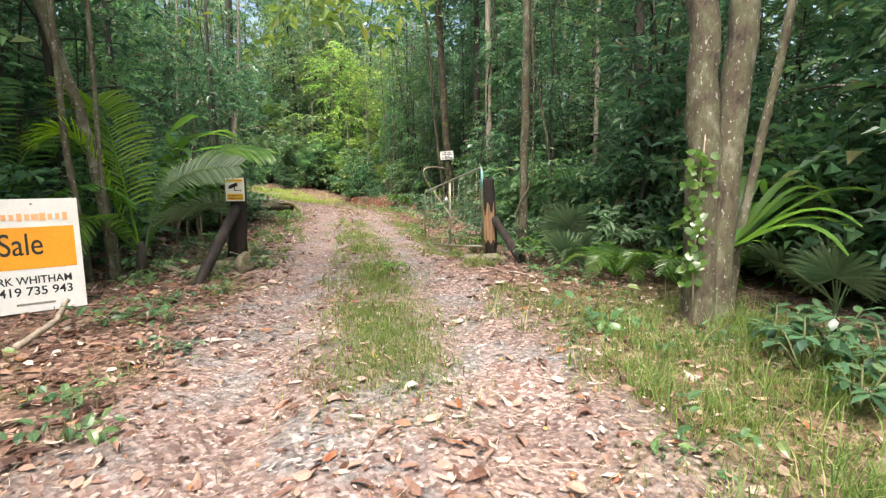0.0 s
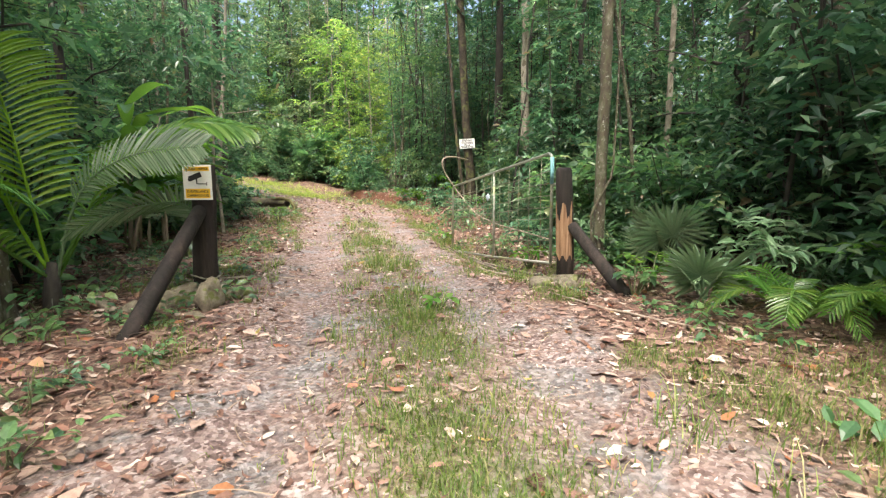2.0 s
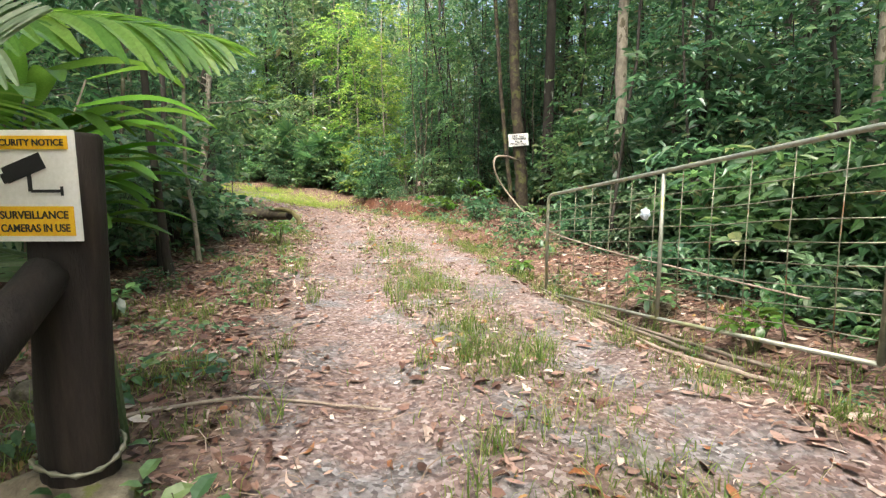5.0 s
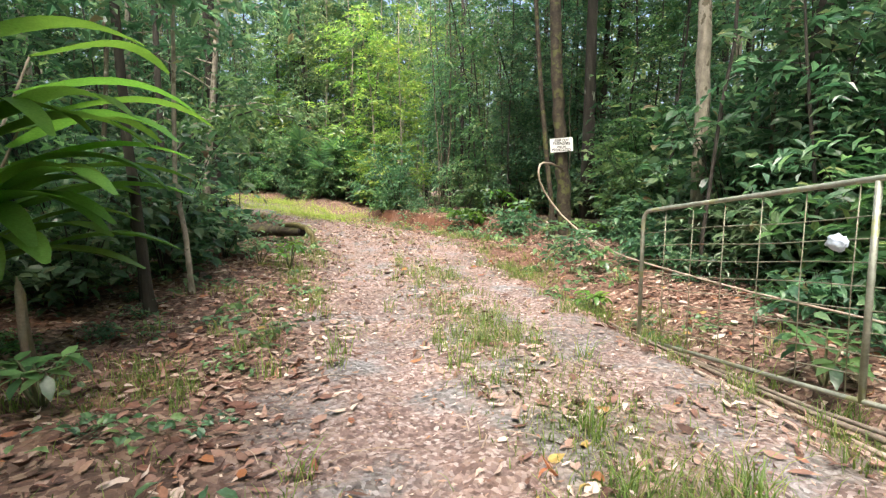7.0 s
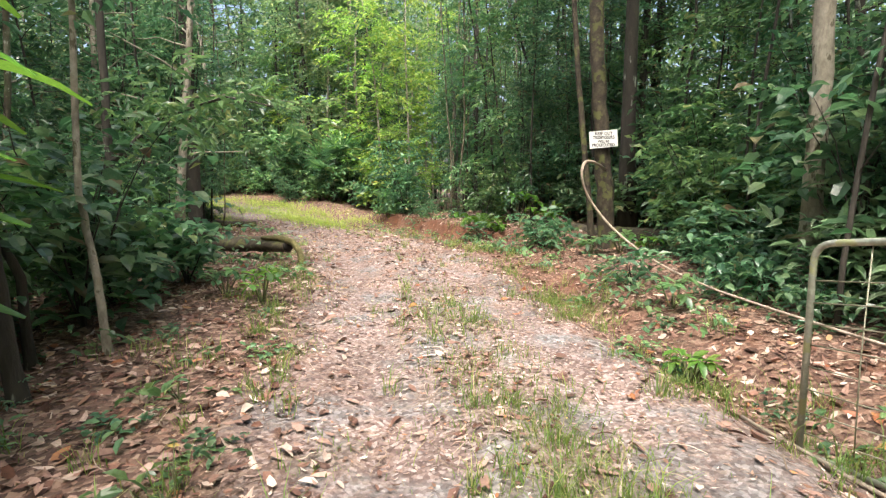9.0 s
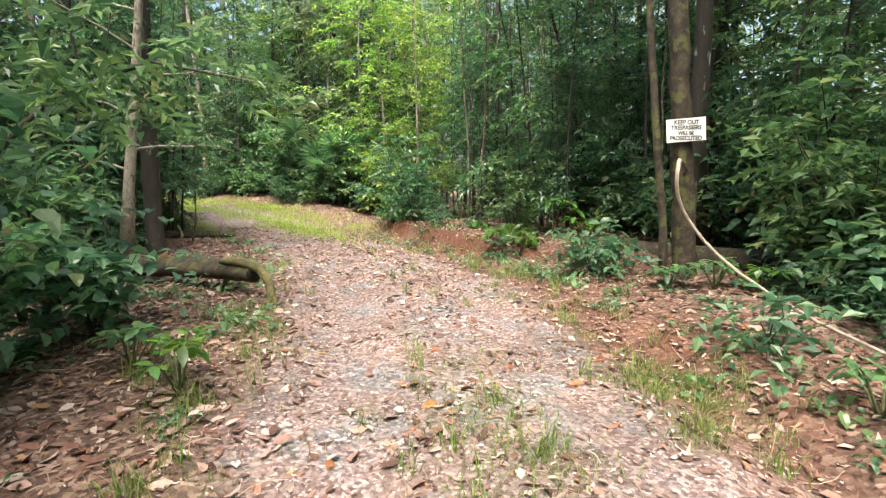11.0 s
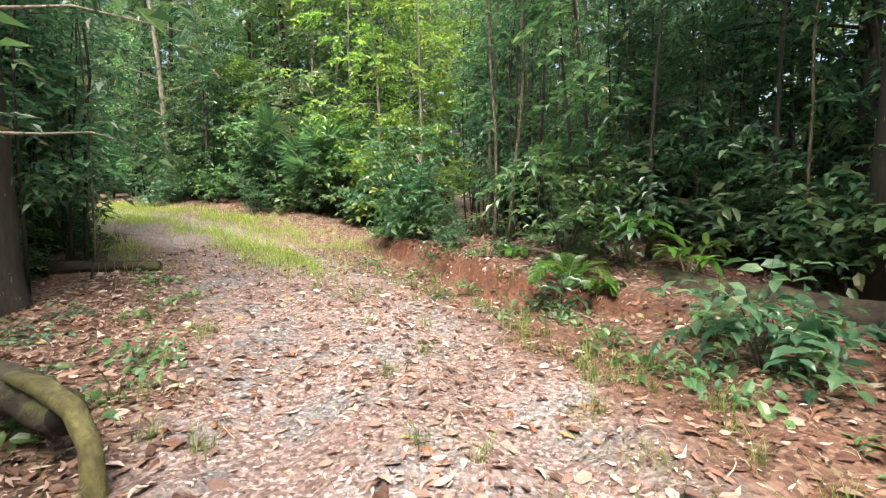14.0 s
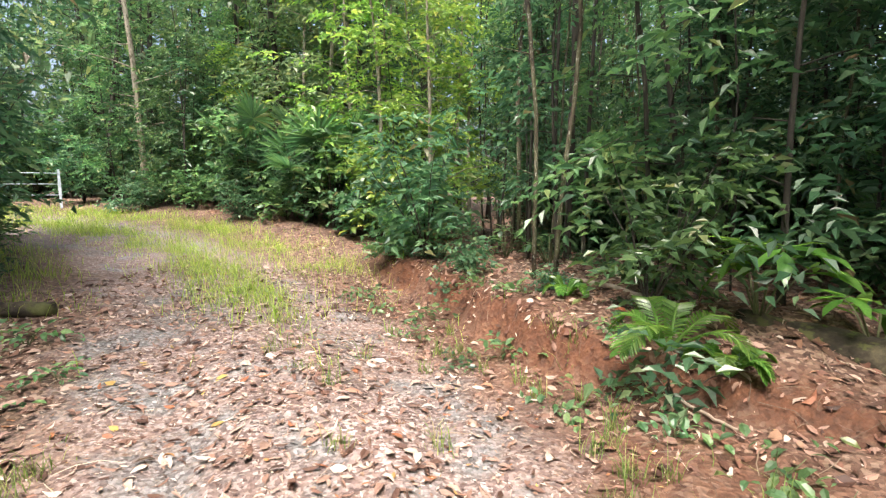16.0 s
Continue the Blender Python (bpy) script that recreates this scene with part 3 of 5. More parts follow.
put_all(SHRUB, scatter(235, 0.82, lambda x, y: seen_wood(x, y, 2.9, 3.2) and abs(side_of(x, y)) < 10), "forest shrubs")
put_all(LEAFY, scatter(105, 0.95, lambda x, y: seen_wood(x, y, 3.5, 3.9) and abs(side_of(x, y)) < 9), "leafy saplings")
put_all(POLE, scatter(110, 0.55, lambda x, y: seen_wood(x, y, 3.0, 3.1) and abs(side_of(x, y)) < 9), "thin forest stems")
put_all(SAPLING, scatter(80, 0.8, lambda x, y: seen_wood(x, y, 2.7, 3.0) and abs(side_of(x, y)) < 10), "forest saplings")
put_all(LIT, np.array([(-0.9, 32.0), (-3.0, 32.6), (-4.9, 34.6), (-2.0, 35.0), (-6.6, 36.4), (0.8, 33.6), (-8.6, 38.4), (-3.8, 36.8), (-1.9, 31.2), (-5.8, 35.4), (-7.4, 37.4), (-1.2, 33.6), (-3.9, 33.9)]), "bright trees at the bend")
put_all(TALL, np.array([(-4.4, 37.0), (-7.4, 38.2), (-9.6, 40.2), (0.6, 31.6)]), "forest trees")
put_all(LEAFY, scatter(20, 0.85, lambda x, y: side_of(x, y) > float(bank_edge(y)) + 2.0 and (x - 0.4) ** 2 + (y - 27.4) ** 2 > 0.5, -2.4, 5.5, 23.5, 33.5), "leafy saplings", 0.8, 1.15)
put_all(POLE, scatter(42, 0.4, lambda x, y: side_of(x, y) > float(bank_edge(y)) + 0.5, -0.9, 5.0, 24.5, 33.0), "thin forest stems")
put_all(SAPLING, scatter(14, 0.7, lambda x, y: side_of(x, y) > float(bank_edge(y)) + 0.8, -2.4, 5.0, 24.5, 33.0), "forest saplings", 0.8, 1.1)
put_all(SHRUB, scatter(22, 0.8, lambda x, y: side_of(x, y) > 3.3, -12, -2.4, 30.5, 39.0), "forest shrubs", 0.6, 0.95)
put_all(POLE, scatter(10, 0.8, lambda x, y: side_of(x, y) > 4.2, -12, -1.0, 29.5, 39.0), "thin forest stems")
put_all(POLE, scatter(26, 0.4, lambda x, y: -5.4 < side_of(x, y) < -2.6, -12, -6.0, 23.0, 30.0), "thin forest stems")
put_all(SAPLING, scatter(16, 0.6, lambda x, y: -5.2 < side_of(x, y) < -2.9, -12, -6.4, 23.0, 30.0), "forest saplings", 0.8, 1.1)
put_all(SHRUB[:3], scatter(12, 0.8, lambda x, y: -5.2 < side_of(x, y) < -3.0, -12, -6.8, 22.5, 30.0), "forest shrubs", 0.5, 0.8)
put_all(SHRUB[:2], np.array([(-7.3, 25.5), (-8.1, 26.2), (-8.6, 27.0), (-9.6, 28.2), (-7.4, 24.2)]), "forest shrubs", 0.5, 0.75)
put_all(POLE, np.array([(-7.1, 25.1), (-7.5, 25.3), (-7.9, 25.8), (-8.3, 26.5), (-8.0, 25.3), (-8.8, 27.2)]), "thin forest stems")
put_all(LEAFY, np.array([(-7.9, 24.9), (-8.9, 26.5), (-9.8, 27.6), (-10.4, 29.2)]), "leafy saplings", 0.8, 1.0)
put_all(TALL, np.array([(-8.9, 23.6), (-9.8, 26.2), (-10.9, 28.4), (-11.5, 37.2), (-14.0, 39.0), (-16.4, 38.2)]), "forest trees")

# far woods that close the view all round
rs = np.random.RandomState(5)
far = Buf()
n = 85000
an = rs.rand(n) * 6.283
rad = 19 + 20 * rs.rand(n) ** 0.8
fx, fy = rad * np.cos(an), 17 + rad * np.sin(an) * 1.2
fz = 20 * rs.rand(n) ** 0.9 * (0.6 + 0.4 * np.sin(an * 9 + rs.rand(n)) ** 2)
keep = ~((fy < 4) & (np.abs(fx) < 9)) & ~((np.abs((fx + 7.1) * 0.8 + (fy - 26.6) * 0.6) < 1.4) & (fy > 26) & (fx < -7) & (fz < 2.6)) & (np.abs(track_side(fx, fy)) > 2.5) & ((np.abs(track_side(fx, fy)) > 9) | (fy > 38))
fx, fy, fz = fx[keep], fy[keep], fz[keep]
fz = fz + height(fx, fy)
m = len(fx)
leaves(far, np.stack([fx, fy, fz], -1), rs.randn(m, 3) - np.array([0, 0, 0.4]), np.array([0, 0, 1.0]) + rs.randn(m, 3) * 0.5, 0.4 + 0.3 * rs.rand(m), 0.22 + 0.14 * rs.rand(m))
tagged(new("far_woods", far.mesh("far_woods", M_FAR_HAZE, False)), "dense green wall of distant rainforest foliage with haze painted into its colour", "forest", kind="stuff")


# ---- long leaves: fronds, straps, fans ----
def strap(buf, P, width, up=(0, 0, 1), fold=0.25, tip=0.5):
    """A long blade along P, widest in the middle, folded along its rib."""
    P = np.asarray(P, float)
    n = len(P)
    T = unit(np.gradient(P, axis=0))
    S = unit(np.cross(T, np.asarray(up, float) + np.array([1e-3, 2e-3, 0])))
    N = np.cross(S, T)
    s = np.linspace(0, 1, n)
    w = width * np.clip(np.sin(np.pi * np.clip(s * 0.93 + 0.05, 0, 1)) ** tip, 0.04, 1)[:, None] * 0.5
    V = np.stack([P - S * w + N * w * fold, P, P + S * w + N * w * fold], 1).reshape(-1, 3)
    i = np.arange(n - 1)[:, None] * 3
    return buf.put(V, np.concatenate([i + np.array([[0, 1, 4, 3]]), i + np.array([[1, 2, 5, 4]])]))


def arc(base, an, reach, rise, droop, n=12, bend=0.0):
    """Points of an arching stalk: out along the bearing an (degrees), up by rise and down again by droop."""
    s = np.linspace(0, 1, n)
    a_ = np.radians(an + bend * s)
    out = reach * s ** 0.85
    return np.stack([base[0] + np.cos(a_) * out, base[1] + np.sin(a_) * out, base[2] + rise * np.sin(np.clip(s * 1.75, 0, 1.5708)) - droop * s ** 2.6], -1)


def frond(rs, P, leaflet, pairs, width=0.035, start=0.18, vee=0.3, hang=0.35, roll=0.0):
    """A feather frond: a tapering rib with leaflets along both sides."""
    b = Buf().tube(P, np.linspace(0.016, 0.003, len(P)), 5, 0, 0, False)
    s = np.linspace(start, 0.99, pairs)
    f = np.linspace(0, 1, len(P))
    Q = np.stack([np.interp(s, f, P[:, k]) for k in range(3)], -1)
    T = unit(np.gradient(Q, axis=0))
    S = unit(np.cross(T, np.array([0, 0, 1.0]) + 1e-3))
    N = np.cross(S, T)
    cr, sr = math.cos(math.radians(roll)), math.sin(math.radians(roll))
    S, N = S * cr - N * sr, N * cr + S * sr
    ln = leaflet * np.clip(np.sin(np.pi * (0.12 + 0.8 * (s - start) / (1 - start))) ** 0.6, 0.3, 1)
    for sg in (-1, 1):
        U = S * sg + T * (0.45 + 0.5 * s[:, None]) + N * vee + rs.randn(pairs, 3) * 0.04
        U = unit(U)
        for k in range(pairs):
            u = np.linspace(0, 1, 5)[:, None]
            path = Q[k] + U[k] * ln[k] * u - np.array([0, 0, hang * ln[k]]) * u ** 2
            strap(b, path, width, N[k], 0.5, 0.5)
    return b


def fan_leaf(rs, base, tip, radius, rays=23, sweep=250.0):
    """A fan-palm leaf on its stalk, the blade cut into rays."""
    base, tip = np.asarray(base, float), np.asarray(tip, float)
    s = np.linspace(0, 1, 6)[:, None]
    st = base + (tip - base) * s + np.array([0, 0, 0.12]) * np.sin(np.pi * s)
    b = Buf().tube(st, np.linspace(0.009, 0.006, 6), 5, 0, 0, False)
    fwd = unit((tip - base) * np.array([1, 1, 0.7]))
    sd = unit(np.cross(fwd, [0, 0, 1.0]))
    up = np.cross(sd, fwd)
    for k in range(rays):
        a_ = math.radians(-sweep / 2 + sweep * k / (rays - 1))
        u_ = fwd * math.cos(a_) + sd * math.sin(a_)
        r_ = radius * (0.8 + 0.2 * math.cos(a_ * 0.7)) * (0.92 + 0.16 * rs.rand())
        q = np.linspace(0, 1, 6)[:, None]
        strap(b, tip + u_ * r_ * q - np.array([0, 0, 0.1 * r_]) * q ** 2, radius * 0.11, up, 0.5, 0.5)
    return b


def fan_palm(spots, label, mat_=None, group="fan palms"):
    for x, y, h, rad, count, seed in spots:
        rs_ = np.random.RandomState(seed)
        z = ground_z(x, y)
        root = thing("fan_palm", label, "palm", group, at=(x, y, z))
        for i in range(count):
            a_ = 360 * i / count + rs_.rand() * 40
            hh = h * (0.55 + 0.5 * rs_.rand())
            rr_ = (0.25 + 0.35 * rs_.rand()) * h
            b = fan_leaf(rs_, (0, 0, -0.02), (math.cos(math.radians(a_)) * rr_, math.sin(math.radians(a_)) * rr_, hh), rad * (0.8 + 0.3 * rs_.rand()))
            part("fan_leaf", b.mesh("fan_leaf", mat_ or M_FAN, False), root)


def fern_clump(x, y, size, count, seed, label, mat_=None, width=0.02):
    rs_ = np.random.RandomState(seed)
    root = thing("fern", label, "fern", at=(x, y, ground_z(x, y)))
    for i in range(count):
        P = arc((0, 0, 0), 360 * i / count + rs_.randn() * 18, size * (0.7 + 0.4 * rs_.rand()), size * (0.55 + 0.3 * rs_.rand()), size * 0.45, 10, rs_.randn() * 15)
        part("frond", frond(rs_, P, size * 0.27, 26, width, 0.15, 0.1, 0.15).mesh("frond", mat_ or M_PALM, False), root)


# ---- feather palms beside the entrance ----
rs = np.random.RandomState(3)
palm = thing("feather_palm", "young feather palm beside the gate post with backlight painted into two fronds", "palm", at=(-3.45, 9.05, ground_z(-3.45, 9.05)))
part("stem", Buf().tube([(0, 0, -0.05), (0.0, 0, 0.2), (0.02, 0, 0.45)], [0.09, 0.07, 0.04], 8, 0.08).mesh("stem", M_BARK), palm)
# The first two fronds get the colour with backlight painted in.
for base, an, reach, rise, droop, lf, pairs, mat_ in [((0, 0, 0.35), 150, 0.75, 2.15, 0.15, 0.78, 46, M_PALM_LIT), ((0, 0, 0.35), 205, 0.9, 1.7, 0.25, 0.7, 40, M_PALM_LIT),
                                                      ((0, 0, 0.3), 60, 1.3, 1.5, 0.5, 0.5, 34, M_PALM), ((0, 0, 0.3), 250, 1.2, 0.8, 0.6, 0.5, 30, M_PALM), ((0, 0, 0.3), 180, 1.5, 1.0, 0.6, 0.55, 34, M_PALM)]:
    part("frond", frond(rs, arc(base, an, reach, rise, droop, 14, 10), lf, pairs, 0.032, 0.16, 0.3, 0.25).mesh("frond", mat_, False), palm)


def smooth_path(points, n_=16):
    """A soft line through a few points."""
    P = np.asarray(points, float)
    s_ = np.linspace(0, len(P) - 1, n_)
    Q = np.stack([np.interp(s_, np.arange(len(P)), P[:, k]) for k in range(3)], -1)
    for _ in range(2):
        Q[1:-1] = (Q[:-2] + 2 * Q[1:-1] + Q[2:]) / 4
    return Q


part("frond", frond(rs, smooth_path([(0.05, 0, 0.3), (0.15, 0.08, 0.85), (0.35, 0.1, 1.22), (0.75, 0.08, 1.42), (1.1, 0.04, 1.46), (1.4, 0.0, 1.48)]), 0.36, 46, 0.026, 0.28, 0.12, 0.12, 55).mesh("frond", M_PALM_PALE, False), palm, "silvery green arching frond")
part("frond", frond(rs, smooth_path([(0.0, 0.1, 0.3), (0.25, 0.4, 1.0), (0.6, 0.6, 1.6), (1.1, 0.7, 1.78), (1.6, 0.75, 1.7)]), 0.5, 40, 0.05, 0.35, 0.1, 0.3, 20).mesh("frond", M_PALM, False), palm)
young = thing("feather_palm", "small feather palm with a pale low frond behind the gate post", "palm", at=(-2.4, 9.95, ground_z(-2.4, 9.95)))
part("frond", frond(rs, smooth_path([(0.05, 0, 0), (0.05, -0.05, 0.6), (-0.06, -0.35, 0.98), (-0.35, -0.72, 0.94), (-0.75, -1.05, 0.74)]), 0.36, 40, 0.026, 0.35, 0.1, 0.1, 35).mesh("frond", M_PALM_PALE, False), young, "silvery green low frond")
palm2 = thing("feather_palm", "dark green feather palm behind the roadside board", "palm", at=(-4.9, 8.2, ground_z(-4.9, 8.2)))
part("stem", Buf().tube([(0, 0, -0.05), (0.0, 0, 0.3), (0.02, 0, 0.7)], [0.1, 0.08, 0.04], 8, 0.08).mesh("stem", M_BARK), palm2)
for an, reach, rise, droop in [(20, 1.6, 1.0, 0.5), (-40, 1.5, 0.8, 0.6), (75, 1.5, 1.7, 0.4), (140, 1.7, 1.6, 0.6), (200, 1.7, 1.2, 0.6), (265, 1.5, 1.3, 0.6), (100, 1.0, 2.2, 0.1)]:
    part("frond", frond(rs, arc((0, 0, 0.5), an, reach, rise, droop, 12, 10), 0.5, 30, 0.034, 0.18, 0.2, 0.4).mesh("frond", M_PALM, False), palm2)

# broad strap-leaved plant beyond the left post
ginger = thing("ginger_clump", "tall ginger clump with long glossy strap leaves arching over", "plant", at=(-4.8, 13.05, ground_z(-4.8, 13.05)))
for i in range(9):
    x0, y0 = rs.randn() * 0.22, rs.randn() * 0.25
    h, an = 1.35 + 1.0 * rs.rand(), -15 + rs.randn() * 30
    top_ = (x0 + 0.45 * math.cos(math.radians(an)), y0 + 0.45 * math.sin(math.radians(an)), h)
    st = np.array([(x0, y0, -0.05), (x0 + 0.06, y0, h * 0.5), top_])
    b = Buf().tube(st, [0.018, 0.015, 0.008], 6)
    part("cane", b.mesh("cane", M_STICK), ginger)
    for k in range(5):
        f = 0.45 + 0.14 * k
        base = np.array([np.interp(f, [0, 0.5, 1], st[:, q]) for q in range(3)])
        P = arc(base, an + (-1) ** k * (14 + 18 * rs.rand()), 0.95 + 0.45 * rs.rand(), 0.25 * rs.rand() + 0.12, 0.15 + 0.22 * rs.rand(), 9)
        part("strap_leaf", strap(Buf(), P, 0.19 + 0.06 * rs.rand(), (0, 0, 1), 0.3, 0.55).mesh("strap_leaf", M_PALM, True), ginger)
for i, (x, y) in enumerate([(-4.35, 12.75), (-4.2, 12.95), (-4.05, 12.7), (-4.5, 12.5), (-4.75, 12.9)]):
    z = ground_z(x, y)
    c = Buf().tube([(0, 0, -0.05), (0.01, 0, 0.3), (0.03, 0.01, 0.42 + 0.08 * i), (0.035, 0.01, 0.52 + 0.08 * i)], [0.028, 0.026, 0.024, 0.004], 7, 0.1, i)
    ob = new("cane_stub", c.mesh("cane_stub", M_STICK))
    ob.matrix_world = pose(x, y, z, rs.randn() * 5, rs.randn() * 6, 0)
    tagged(ob, "dry broken cane stub standing in the litter", "plant stub", "cane stubs")

fan_palm([(2.95, 10.25, 0.52, 0.5, 7, 1), (2.5, 8.65, 0.32, 0.42, 5, 2), (4.6, 7.1, 0.55, 0.5, 6, 3), (4.1, 6.0, 0.4, 0.42, 5, 4), (3.6, 12.4, 0.7, 0.5, 6, 5), (5.2, 9.0, 0.8, 0.55, 6, 6), (-5.6, 10.4, 0.8, 0.55, 6, 7)], "low fan palm with split grey-green leaves on the forest floor")
fan_palm([(-6.1, 34.2, 2.6, 0.95, 8, 11), (-4.6, 33.4, 2.5, 0.9, 8, 12), (-2.3, 30.2, 1.15, 0.5, 6, 13), (1.6, 28.6, 1.7, 0.7, 6, 14), (0.9, 29.2, 1.5, 0.5, 6, 15)], "mid-green fan palm at the bend in the track", M_LEAF_MID, "fan palms at the bend")
fern_clump(2.95, 8.1, 0.75, 9, 21, "dark green fern with arching feathered fronds")
fern_clump(3.5, 7.6, 0.7, 8, 22, "dark green fern with arching feathered fronds")
fern_clump(0.02, 23.45, 0.62, 7, 23, "bright green fern on the red earth bank")
fern_clump(0.3, 23.05, 0.35, 7, 24, "small tufted fern on the red earth bank")
fern_clump(-0.4, 24.9, 0.3, 6, 25, "small tufted fern on the red earth bank")

# ---- broad-leaved plants near the track ----
M_STALK = rough_mat("green_stalk", [(0.3, (0.05, 0.06, 0.025)), (0.7, (0.12, 0.13, 0.05))], scale=10, rough=0.6, bump=0.2)


def broad_plant(x, y, h, ln, count, seed, label, mat_, wide=0.42, name="broadleaf_plant"):
    rs_ = np.random.RandomState(seed)
    root = thing(name, label, "plant", at=(x, y, ground_z(x, y)))
    for i in range(count):
        an = 360 * i / count + rs_.randn() * 20
        P = arc((0, 0, -0.03), an, h * (0.35 + 0.4 * rs_.rand()), h * (0.7 + 0.5 * rs_.rand()), h * 0.12, 8)
        b = Buf().tube(P, np.linspace(0.011, 0.004, 8), 5)
        part("stalk", b.mesh("stalk", M_STALK), root)
        n_ = 7
        s_ = np.linspace(0.45, 1.0, n_)
        Q = np.stack([np.interp(s_, np.linspace(0, 1, 8), P[:, k]) for k in range(3)], -1)
        T = unit(np.gradient(Q, axis=0))
        S = unit(np.cross(T, [0, 0, 1.0])) * np.where(np.arange(n_) % 2, 1, -1)[:, None]
        U = T * 0.55 + S * np.where(s_ > 0.98, 0.0, 0.9)[:, None] + rs_.randn(n_, 3) * 0.1 - np.array([0, 0, 0.15])
        lb = leaves(Buf(), Q, U, np.array([0, 0, 1.0]) + rs_.randn(n_, 3) * 0.15, ln * (0.75 + 0.4 * rs_.rand(n_)), ln * wide, 0.09, True)
        part("leaf_spray", lb.mesh("leaf_spray", mat_, True), root)


broad_plant(0.95, 23.75, 0.75, 0.36, 7, 31, "ginger plant with large bright green oblong leaves on the bank", M_PALM, 0.3)
broad_plant(1.5, 23.2, 0.5, 0.28, 6, 32, "ginger plant with green oblong leaves on the bank", M_PALM, 0.32)
for i, (x, y, h, ln) in enumerate([(2.85, 4.85, 0.34, 0.12), (3.2, 4.6, 0.36, 0.12), (2.95, 5.25, 0.3, 0.11), (3.3, 5.1, 0.4, 0.13), (2.75, 4.3, 0.26, 0.11), (3.05, 4.95, 0.3, 0.12), (-3.3, 16.9, 0.4, 0.15), (-3.55, 12.1, 0.35, 0.15), (1.75, 19.2, 0.35, 0.17), (2.1, 18.9, 0.3, 0.15), (1.4, 19.6, 0.3, 0.16), (2.0, 9.0, 0.3, 0.14), (2.3, 9.3, 0.4, 0.15), (0.9, 21.6, 0.3, 0.15), (-3.9, 17.4, 0.35, 0.15), (0.6, 14.9, 0.25, 0.13), (1.2, 16.4, 0.35, 0.15), (1.3, 12.4, 0.35, 0.16), (1.5, 11.2, 0.3, 0.14), (-0.2, 26.6, 0.4, 0.16), (-0.6, 28.0, 0.5, 0.18)]):
    broad_plant(x, y, h, ln, 6, 200 + i, "low leafy seedling growing beside the track", M_LEAF if i < 6 else M_LEAF_MID if i % 3 else M_PALM, 0.45, "seedling")

broad_plant(0.05, 8.75, 0.2, 0.12, 3, 77, "small light green seedling in the middle of the track", M_PALM, 0.5, "seedling")

BROAD = [make_shrub("broadleaf_shrub", "leafy shrub with broad pale-backed green leaves at the track edge", 90 + i, 1.5 + 0.35 * i, 0.95, 9, 85, 0.2, M_LEAF_MID if i % 2 else M_LEAF, M_BARK, 7, "shrub", True, 0.52) for i in range(3)]
put_all(BROAD, np.array([(-4.5, 7.7), (-5.2, 7.0), (-4.3, 9.9), (-4.9, 8.9), (-4.75, 18.3), (-5.2, 17.2), (4.4, 9.4), (5.2, 8.0), (2.9, 14.6), (3.1, 12.9), (2.9, 17.6), (2.9, 18.9), (2.4, 23.9), (3.0, 22.5), (-5.0, 17.0), (-4.7, 16.0), (-7.8, 22.7), (-8.6, 24.0), (-4.9, 14.6), (-3.4, 31.6), (-5.0, 33.0), (-11.5, 30.6), (-10.2, 27.6), (3.4, 10.9), (-7.2, 35.4), (-8.9, 37.4), (2.9, 15.8), (3.7, 22.0), (3.8, 20.6), (3.4, 25.6), (-9.2, 35.6), (-10.6, 36.8)]), "leafy shrubs along the track", 0.7, 1.05)

# The middle one has sunlight painted into its leaf colour.
BRIGHT = [make_shrub("sunlit_shrub", "broad-leaved shrub at the bend in the track, some with sunlight painted into the leaves", 95 + i, 1.7 + 0.9 * i, 1.0, 9, 75, 0.26, M_LEAF_LIT if i == 1 else M_LEAF_MID, M_BARK, 7, "shrub", True, 0.48) for i in range(3)]
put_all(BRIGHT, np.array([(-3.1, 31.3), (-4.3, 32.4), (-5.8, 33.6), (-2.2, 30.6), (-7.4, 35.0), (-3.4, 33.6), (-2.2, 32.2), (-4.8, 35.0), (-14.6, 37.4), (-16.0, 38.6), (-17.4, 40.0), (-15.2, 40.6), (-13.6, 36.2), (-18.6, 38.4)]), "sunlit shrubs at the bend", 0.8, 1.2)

LANCE = [make_shrub("long_leaved_shrub", "leafy shrub with long glossy leaves in opposite rows beside the track", 120 + i, 1.2 + 0.4 * i, 0.9, 8, 60, 0.24, (M_PALM_PALE, M_PALM, M_LEAF_MID)[i], M_STALK, 9, "shrub", True, 0.27) for i in range(3)]
put_all(LANCE, np.array([(2.85, 13.4), (2.9, 12.2), (3.0, 14.7), (3.2, 17.0), (3.1, 18.2), (3.7, 8.9), (4.3, 7.9), (3.1, 15.6), (3.2, 23.4), (-5.2, 11.6), (-5.4, 15.6), (-6.4, 19.6)]), "long-leaved shrubs along the track", 0.75, 1.05)

